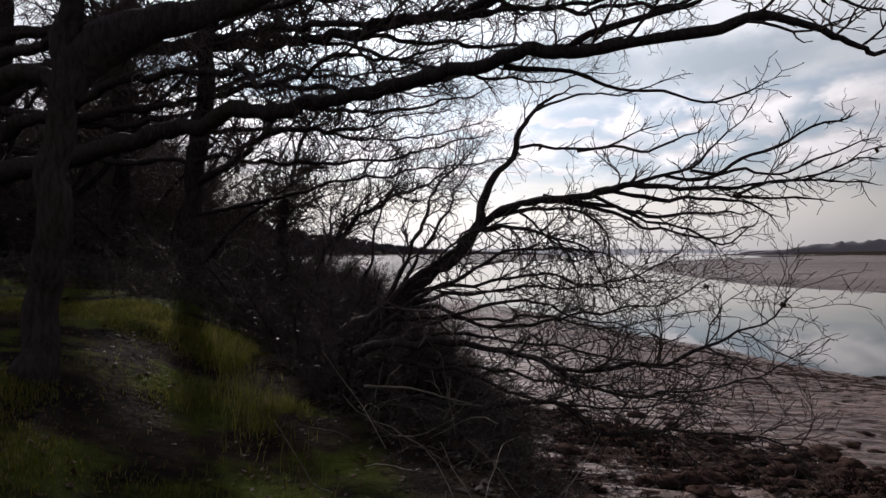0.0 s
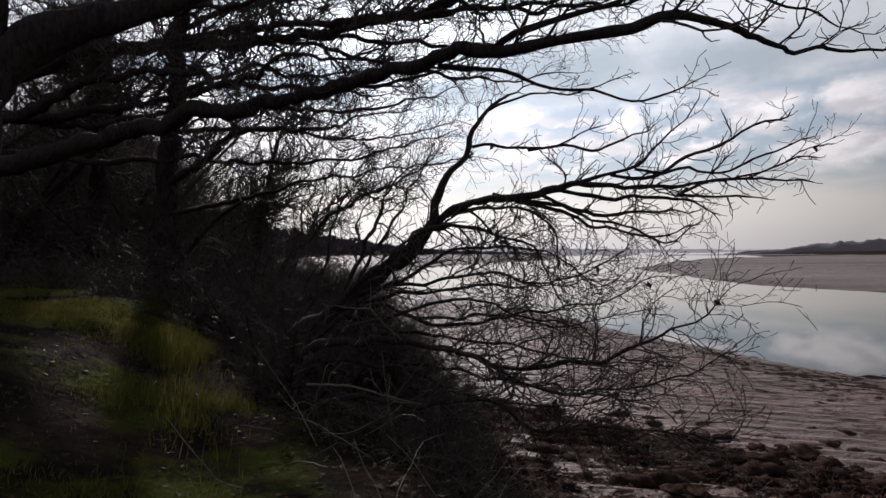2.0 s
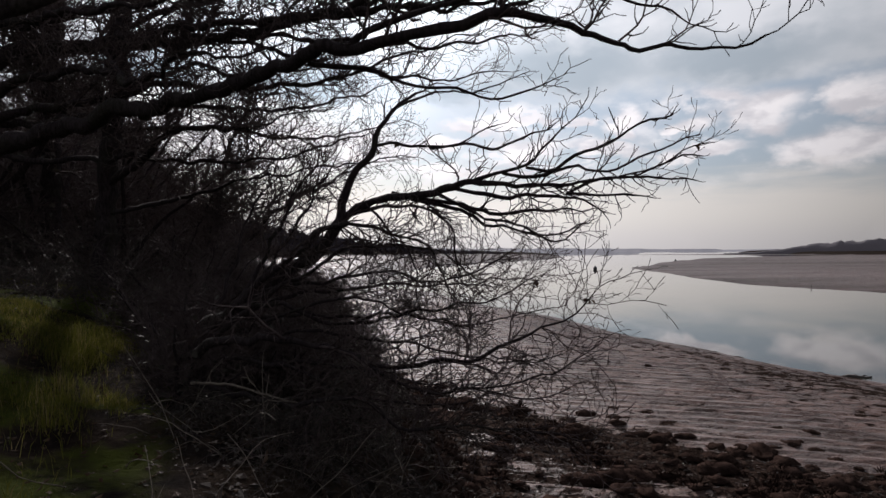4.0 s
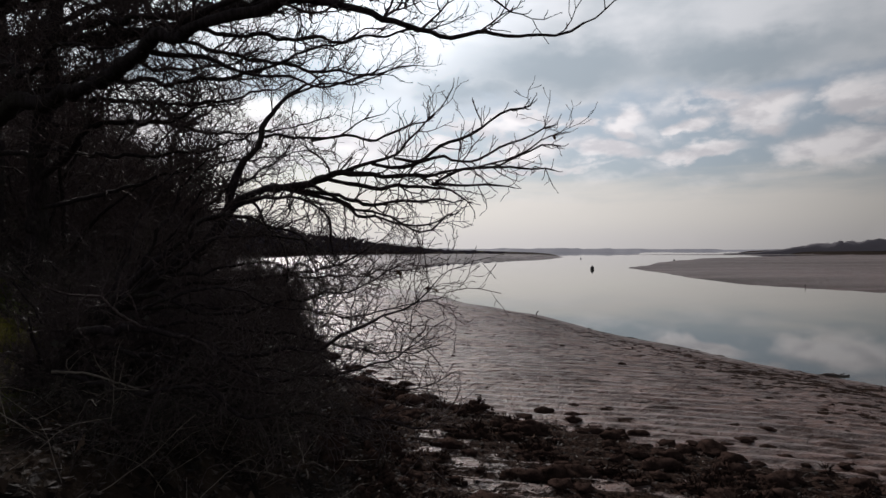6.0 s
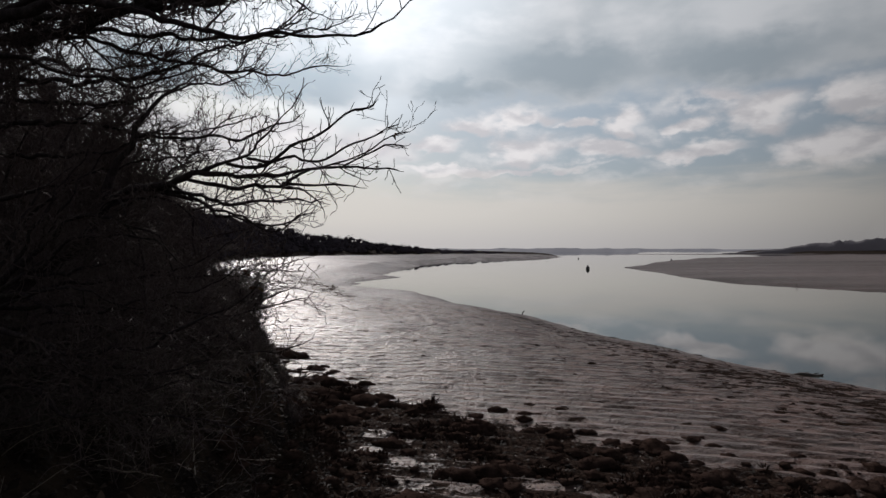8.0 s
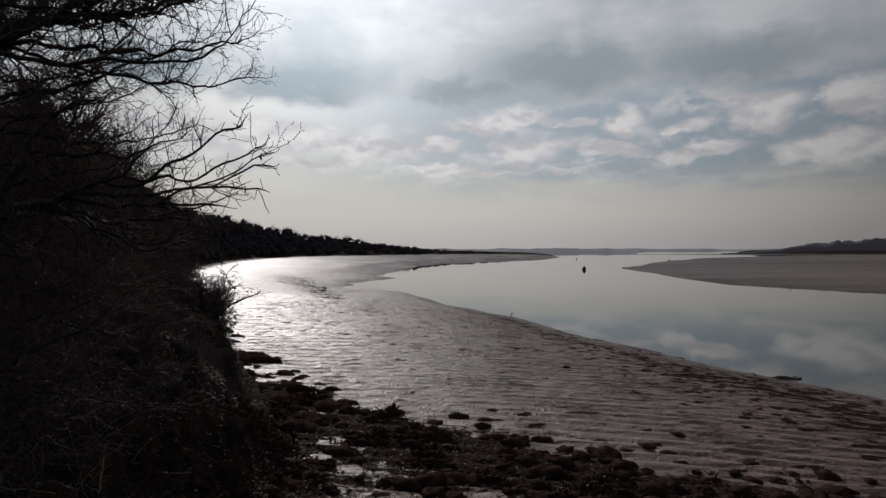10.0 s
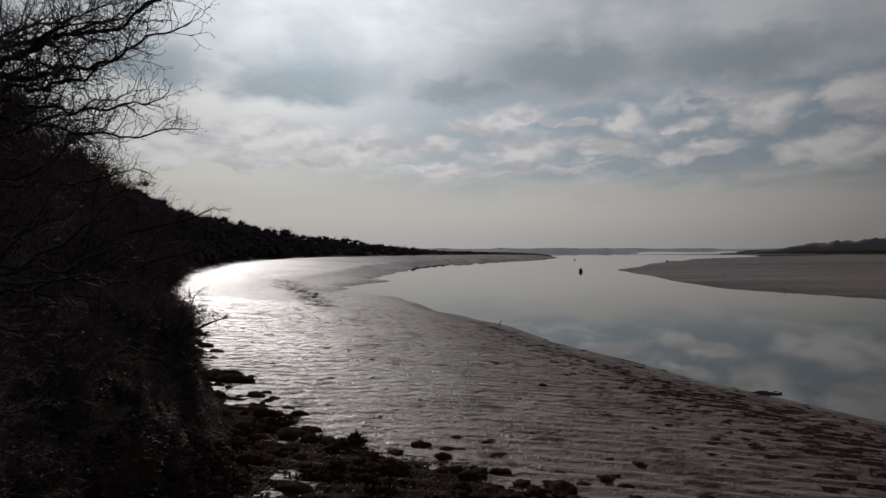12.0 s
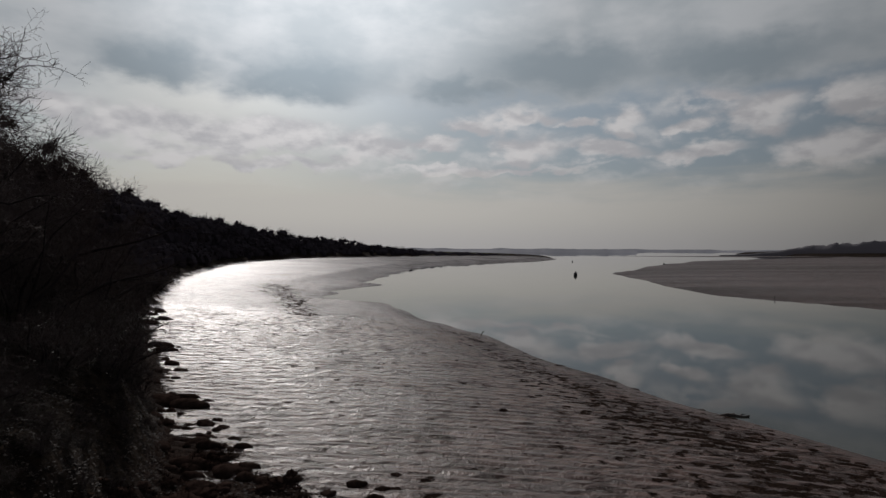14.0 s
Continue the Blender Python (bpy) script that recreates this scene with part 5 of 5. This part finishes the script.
oak("slim_tree", "slim bare tree with fine upswept twigs", [
    ("trunk", [(-3.00, 11.40, 4.6, 0.10), (-3.18, 11.40, 6.30, 0.082), (-3.07, 11.40, 6.95, 0.071), (-2.92, 11.40, 7.72, 0.060), (-2.59, 11.40, 8.60, 0.044), (-2.35, 11.40, 9.26, 0.027)], dict(least=0.17, twigs=17.5, reach=2.04, start=0.25, towards=(0.4, -0.2, 0.1))),
], rng)
oak("slim_tree", "small bare tree spreading fine twigs over the bank", [
    ("trunk", [(-2.18, 9.20, 4.6, 0.080), (-1.95, 9.20, 6.01, 0.062), (-1.57, 9.20, 6.45, 0.053), (-1.08, 8.90, 6.78, 0.039), (-0.54, 8.50, 6.98, 0.029), (-0.09, 8.20, 7.13, 0.020), (0.42, 8.00, 7.49, 0.012)], dict(twigs=15, reach=1.44, start=0.25, lift=0.08)),
], rng)
for x, y, tall, stems in [(-1.7, 7.6, 1.3, 5), (-2.8, 9.2, 1.8, 5), (-3.8, 11.0, 2.3, 6), (-5.2, 13.0, 2.8, 6), (-2.4, 11.5, 1.4, 5), (-1.3, 9.0, 1.2, 4), (-3.2, 12.6, 2.2, 5)]:
    bare_bush(x, y, tall, stems, rng, "leafless bush of crooked twigs on the bank")


def dead_leaf(p, size, parent):
    """A brown curled oak leaf left hanging."""
    lv = Leaves()
    for k in range(5):
        e = unit(rng.normal(0, 1, 3) + np.array((0, 0, -0.6)))
        lv.leaf(np.array(p), e, unit(np.cross(e, rng.normal(0, 1, 3))), size * rng.uniform(0.6, 1.1), size * 0.3)
    lv.build("dead_leaf", LITTER, parent, "withered brown oak leaf")


for p, size in [((0.93, 5.55, 7.15), 0.065), ((0.72, 5.7, 7.10), 0.06), ((2.1, 4.72, 5.90), 0.06), ((2.38, 4.1, 5.80), 0.06), ((3.31, 4.5, 6.95), 0.04)]:
    dead_leaf(p, size, leaning)


# ---- the strand: weed, clods, shells, driftwood ----
def clod(rng, name, label, group, detail=3):
    """A rough lump of weed and earth, flat beneath."""
    bm = bmesh.new()
    bmesh.ops.create_icosphere(bm, subdivisions=detail, radius=1.0)
    seed = Vector(rng.uniform(-50, 50, 3))
    for v in bm.verts:
        n = noise.noise(v.co * 1.1 + seed) * 0.45 + noise.noise(v.co * 2.8 + seed) * 0.30 + noise.noise(v.co * 7 + seed) * 0.12
        v.co *= 1 + n
        v.co.z = v.co.z * 0.62 if v.co.z > 0 else v.co.z * 0.1
    for v in list(bm.verts):
        if v.co.z > 0.02:
            w = unit(np.array(v.co) + rng.normal(0, 0.5, 3)) * rng.uniform(0.06, 0.17)
            s = unit(np.cross(w, rng.normal(0, 1, 3))) * 0.035
            bm.faces.new([bm.verts.new(v.co + Vector(s)), bm.verts.new(v.co - Vector(s)), bm.verts.new(v.co + Vector(w))])
    me = bpy.data.meshes.new(name)
    bm.to_mesh(me)
    bm.free()
    me.materials.append(WEED)
    me.shade_smooth()
    return tagged(new(name, me), label, "seaweed", group)


rng = np.random.RandomState(21)
CLOD = "dark matted clump of seaweed on the wet mud"
clods = [clod(rng, "seaweed_clump", CLOD, "seaweed clumps on the mud") for k in range(5)]
dropped = []


def drop_clod(x, y, size, flat=1.0):
    m = Matrix.LocRotScale(Vector((x, y, height(x, y) - 0.02)), Euler((0, 0, radians(rng.uniform(-25, 25)))), Vector((size * rng.uniform(0.75, 1.2), size * rng.uniform(0.6, 1.0), size * flat)))
    dropped.append((y, len(dropped), m))


def along(poly, f):
    """A spot at the fraction f of the way along a line."""
    runs = [math.dist(p, q) for p, q in zip(poly, poly[1:])]
    d = f * sum(runs)
    for (p, q), run in zip(zip(poly, poly[1:]), runs):
        if d <= run:
            return p[0] + (q[0] - p[0]) * d / run, p[1] + (q[1] - p[1]) * d / run
        d -= run
    return poly[-1]


# mounded clumps thick along the rim of the strand, then strays beyond it
RIM = STRAND[7:22]
for k in range(150):
    x, y = along(RIM, rng.random())
    drop_clod(x + rng.normal(0, 0.5), y - 0.5 + rng.normal(0, 0.6), 0.13 + 0.26 * rng.random() ** 1.8, 0.8)
for k in range(70):
    x, y = along(RIM[8:], rng.random() ** 0.8)
    drop_clod(x + rng.normal(0, 0.8), y + abs(rng.normal(0, 1.0)) + 0.3, 0.06 + 0.2 * rng.random() ** 1.6, 0.6)
for k in range(110):
    x, y = rng.uniform(1.6, 14), rng.uniform(7.0, 12.4)
    drop_clod(x, y, 0.10 + 0.28 * rng.random() ** 1.6, 0.8)
for k in range(45):
    x, y = shore_point(14 + 45 * rng.random() ** 1.5, -rng.uniform(-0.4, 2.0))
    drop_clod(x, y, (0.12 + 0.4 * rng.random() ** 2) * (1 + y / 60), 0.6)
for k in range(30):
    drop_clod(rng.uniform(1, 18), rng.uniform(15, 45), rng.uniform(0.06, 0.18), 0.7)
for k in range(30):
    f = rng.random()
    drop_clod(-5.6 - 16.4 * f + rng.normal(0, 1.3), 56 + 48 * f + rng.normal(0, 2), rng.uniform(0.15, 0.45), 0.3)
# weed strewn along the water's edge
for k in range(190):
    f = rng.random()
    x, y = 26 - 13 * f ** 1.4, 13 + 34 * f
    inward = rng.uniform(0.3, 1.0) * (8.0 - 5.5 * f) * rng.uniform(0.3, 1.0)
    drop_clod(x - inward * 0.9, y - inward * 0.35, 0.07 + 0.2 * rng.random() ** 2, 0.3)


def build_clods():
    """The nearest clumps stand as things of their own, the far ones run together."""
    dropped.sort()
    vs, fs, n = [], [], 0
    coarse = [clod(rng, "seaweed_clump", CLOD, "", 2) for k in range(3)]
    for i, (y, k, m) in enumerate(dropped):
        kind = clods[i % len(clods)] if i < 285 else coarse[i % 3]
        if i < len(clods):
            kind.matrix_basis = m
        elif i < 285:
            copy_thing(kind, m).matrix_basis = m
        else:
            co = np.array([v.co[:] for v in kind.data.vertices])
            a = np.array(m)
            vs.append(co @ a[:3, :3].T + a[:3, 3])
            fs += [tuple(q + n for q in f.vertices) for f in kind.data.polygons]
            n += len(co)
    for ob in coarse:
        bpy.data.objects.remove(ob)
    far = mesh_object("scattered_weed", np.concatenate(vs), fs, WEED, None, "dark scraps of seaweed scattered over the mud flat", True)
    tagged(far, "", "seaweed", "", "stuff")


build_clods()


def weed_mat():
    """Countless small tufts and lumps of weed that run together on the strand."""
    bm = bmesh.new()
    bmesh.ops.create_icosphere(bm, subdivisions=1, radius=1.0)
    bv = np.array([v.co[:] for v in bm.verts])
    bf = np.array([[v.index for v in f.verts] for f in bm.faces])
    bm.free()
    xs, ys = rng.uniform(0.2, 21, 16000), rng.uniform(6.2, 26, 16000)
    h, bank, strand, wet = land(xs, ys)
    vs, fs, n = [], [], 0
    clump = value_noise(xs, ys, 1.1, 61) + 0.6 * value_noise(xs, ys, 0.4, 62)
    for x, y, z, b, s, q in zip(xs, ys, h, bank, strand, clump):
        if b > 0.4 or s < 0.5 or (x > 11.5 and y > 12) or q < rng.uniform(-0.1, 0.35):
            continue
        size = rng.uniform(0.04, 0.13) * (1.2 + q)
        v = bv * (1 + rng.normal(0, 0.12, (len(bv), 1))) * np.array((size * rng.uniform(0.8, 1.6), size * rng.uniform(0.7, 1.2), size * rng.uniform(0.25, 0.5)))
        vs.append(v + np.array((x, y, z)))
        fs.append(bf + n)
        n += len(bv)
        for g in range(12):
            w = unit(np.array((rng.normal(), rng.normal(), abs(rng.normal()) * 1.2)))
            s_ = unit(np.cross(w, rng.normal(0, 1, 3))) * size * 0.13
            foot = np.array((x, y, z + size * 0.15)) + w * size * 0.5
            vs.append(np.array((foot - s_, foot + s_, foot + w * size * rng.uniform(0.5, 1.1))))
            fs.append(np.array([[n, n + 1, n + 2]]))
            n += 3
    ob = mesh_object("weed_mat", np.concatenate(vs), [f.tolist() for part_ in fs for f in part_], WEED, None, "dark brown mat of seaweed tufts along the strand", True)
    tagged(ob, "", "seaweed", "", "stuff")


weed_mat()


def scatter_flakes(name, count, box, mat, size, label, category, keep):
    lv = Leaves()
    xs, ys = rng.uniform(box[0], box[1], count), rng.uniform(box[2], box[3], count)
    h, bank, strand, wet = land(xs, ys)
    for x, y, z, b, s in zip(xs, ys, h, bank, strand):
        if not keep(b, s, rng.random()):
            continue
        e = unit(np.array((rng.normal(), rng.normal(), rng.normal() * 0.35)))
        lv.leaf((x, y, z + 0.012), e, unit(np.cross(e, np.array((rng.normal() * 0.4, rng.normal() * 0.4, 1.0)))), rng.uniform(0.5, 1.2) * size, rng.uniform(0.2, 0.42) * size)
    return tagged(lv.build(name, mat, None, label), "", category, "", "stuff")


WRACK = make_blades("wrack_shreds", (0.016, 0.011, 0.009), (0.04, 0.027, 0.020), (0.075, 0.055, 0.043))
SHELL = simple("shell_and_straw", (0.22, 0.19, 0.16), (0.36, 0.33, 0.29), 20.0, 0.8)
scatter_flakes("shell_litter", 9000, (0.5, 20, 6.5, 15), SHELL, 0.06, "pale broken shells and straw on the strand", "litter", lambda b, s, r: b < 0.5 and s > 0.45 and r < 0.10)
scatter_flakes("weed_litter", 30000, (0.3, 22, 6.0, 16), WRACK, 0.12, "brown leaves and shreds of weed on the strand", "litter", lambda b, s, r: s > 0.4 and r < 0.45)
scatter_flakes("slope_litter", 30000, (-4, 2.8, 1.6, 22), WRACK, 0.10, "dark rotting leaves on the slope of the bank", "litter", lambda b, s, r: 0.02 < b < 0.85 and r < 0.95)
scatter_flakes("leaf_litter", 5000, (-6, 1.6, 1.2, 9), LITTER, 0.05, "fallen brown oak leaves on the bank", "litter", lambda b, s, r: b > 0.80 and r < 0.85)

# ---- grass on the bank ----
def grass():
    lv = Leaves()
    n = 300000
    xs, ys = rng.uniform(-7.0, 0.35, n), rng.uniform(1.1, 9.6, n)
    h, bank, strand, wet = land(xs, ys)
    tuft = value_noise(xs, ys, 0.8, 41) + value_noise(xs, ys, 0.3, 43) * 0.5
    rim = np.exp(-((xs + 0.55 + 0.46 * (ys - 2.4)) / 0.42) ** 2) * (ys < 6.2)
    for x, y, z, b, t, e in zip(xs, ys, h, bank, tuft, rim):
        if b < 0.5 or x > -0.3 - 0.28 * (y - 2) or rng.random() > np.clip(0.10 + t * 3.0 + e * 0.8, 0.03, 1):
            continue
        tall = rng.uniform(0.018, 0.05) + 0.24 * e * rng.random() ** 1.5 + max(0, t) * 0.06
        a = rng.uniform(0, 2 * math.pi)
        lean = np.array((math.cos(a), math.sin(a), 0)) * tall * rng.uniform(0.2, 0.9) + np.array((0.25, -0.15, 0)) * tall
        lv.blade((x, y, z - 0.01), lean, tall, rng.uniform(0.0025, 0.0055))
    tagged(lv.build("grass", GRASS, None, "green tufty grass on the sunlit bank"), "", "grass", "", "stuff")


grass()


def dead_stalk(x, y, length, a, up):
    """A thin pale dead stem leaning out of the grass."""
    p = np.array((x, y, height(x, y) - 0.03))
    d = unit(np.array((math.cos(a), math.sin(a), up)))
    pts = [p]
    for k in range(7):
        d = unit(d + rng.normal(0, 0.14, 3) - np.array((0, 0, 0.05)))
        p = p + d * length / 7
        pts.append(p)
    t = Tubes()
    t.add(pts, np.linspace(0.0035, 0.0018, len(pts)), 4)
    return tagged(t.build("dead_stalk", DEAD), "thin pale dead stalk in the undergrowth", "plant stem", "dead stalks")


for k in range(110):
    x, y = shore_point(rng.uniform(2.6, 9.5), rng.uniform(0.6, 3.3))
    dead_stalk(x, y, rng.uniform(0.25, 0.9), rng.uniform(0, 6.3), rng.uniform(0.1, 1.2))


for k in range(46):
    x, y = rng.uniform(-0.7, 1.7), rng.uniform(3.6, 6.8)
    dead_stalk(x, y, rng.uniform(0.35, 0.8), rng.uniform(0, 6.3), rng.uniform(0.5, 1.2))


def fallen_branch(knots, r, label):
    t = Tubes()
    line = smooth_line([(x, y, z, r * (1 - 0.7 * i / (len(knots) - 1))) for i, (x, y, z) in enumerate(knots)], 0.06)
    line[:, :3] += rng.normal(0, r * 0.35, (len(line), 3))
    t.add(line[:, :3], line[:, 3], 6)
    for k in range(5):
        i = rng.randint(2, len(line) - 1)
        twig(t, rng, line[i][:3].copy(), unit(rng.normal(0, 1, 3) + np.array((0, 0, 0.4))), rng.uniform(0.12, 0.3), r * 0.4, 0, 1, 0, 0, 0.12)
    return tagged(t.build("fallen_branch", DEAD), label, "branch", "fallen branches")


fallen_branch([(-0.62, 4.6, 5.10), (-0.25, 4.45, 5.12), (0.1, 4.35, 5.05), (0.4, 4.3, 5.0)], 0.012, "pale dead branch caught in the brambles")
for x, y, turn_, long_ in [(6.9, 9.6, 0.6, 1.0), (3.4, 8.2, 2.4, 0.8), (2.3, 9.6, 0.2, 0.7), (1.0, 6.3, 2.0, 0.7), (0.6, 5.2, 1.0, 0.6), (4.8, 7.6, 0.3, 0.6)]:
    fallen_branch([(x + math.cos(turn_) * long_ * f, y + math.sin(turn_) * long_ * f, height(x + math.cos(turn_) * long_ * f, y + math.sin(turn_) * long_ * f) + 0.03 + 0.10 * f) for f in (0, 0.35, 0.7, 1.0)], 0.011, "dead branch lying on the strand")


# ---- driftwood, buoys, stakes ----
def driftwood(x, y, length, r, turn):
    ob = thing("driftwood_log", "dark waterlogged branch at the water's edge", "driftwood", at=(x, y, height(x, y) + r * 0.5))
    ob.rotation_euler = (0, 0, radians(turn))
    t = Tubes()
    line = smooth_line([(-length / 2, 0, 0, r * 0.6), (-length / 5, 0.06, 0.03, r), (length / 4, -0.05, 0.0, r * 0.9), (length / 2, 0.05, 0.06, r * 0.4)], 0.1)
    t.add(line[:, :3], line[:, 3] * (1 + rng.normal(0, 0.08, len(line))), 8)
    t.build("log", WOOD, ob)
    for s in (-0.2, 0.15):
        b = Tubes()
        b.add([(s * length, 0, 0), (s * length + 0.12, 0.08, r), (s * length + 0.3, 0.12, r * 1.3)], [r * 0.5, r * 0.35, r * 0.15], 6)
        b.build("snag", WOOD, ob)
    return ob


driftwood(21.2, 28.3, 1.3, 0.09, -12)


def lathe(profile, sides=20):
    bm = bmesh.new()
    rings = [[bm.verts.new((math.cos(2 * math.pi * k / sides) * r, math.sin(2 * math.pi * k / sides) * r, z)) for k in range(sides)] for r, z in profile]
    for a, b in zip(rings, rings[1:]):
        for k in range(sides):
            bm.faces.new((a[k], a[(k + 1) % sides], b[(k + 1) % sides], b[k]))
    bm.faces.new(rings[0][::-1])
    bm.faces.new(rings[-1])
    return bm


def buoy(x, y, size, label):
    ob = thing("mooring_buoy", label, "buoy", "buoys in the channel", at=(x, y, 0))
    part("float", lathe([(0.3 * size, -0.3 * size), (0.62 * size, 0.0), (0.66 * size, 0.5 * size), (0.5 * size, 0.95 * size), (0.2 * size, 1.15 * size)]), BUOY, ob)
    part("post", lathe([(0.1 * size, 1.1 * size), (0.1 * size, 1.25 * size)], 10), BUOY, ob)
    bm = bmesh.new()
    bmesh.ops.create_uvsphere(bm, u_segments=12, v_segments=8, radius=0.2 * size)
    bmesh.ops.translate(bm, verts=bm.verts, vec=(0, 0, 1.3 * size))
    part("topmark", bm, BUOY, ob)
    return ob


buoy(46.5, 176, 0.85, "dark round mooring buoy afloat in the channel")
buoy(120.0, 302, 0.75, "small dark buoy far off by the mud bank")
buoy(86.0, 362, 0.55, "small dark buoy far down the channel")


def stake(x, y, tall, lean):
    ob = thing("mud_stake", "weathered wooden stake stuck in the mud", "stake", "stakes in the mud", at=(x, y, height(x, y)))
    t = Tubes()
    t.add([(0, 0, -0.3), (lean * 0.4, 0, tall * 0.5), (lean, 0.02, tall)], [0.05, 0.045, 0.035], 7)
    t.build("post", WOOD, ob)
    w = Tubes()
    w.add([(lean * 0.7, 0, tall * 0.7), (lean * 0.7 + 0.12, 0, tall * 0.86), (lean * 0.7 + 0.18, 0, tall)], [0.025, 0.02, 0.012], 5)
    w.build("side_branch", WOOD, ob)
    return ob


stake(10.6, 52.7, 0.4, 0.2)
stake(60.0, 94.0, 0.5, -0.1)
stake(86.0, 473, 3.6, 0.2)
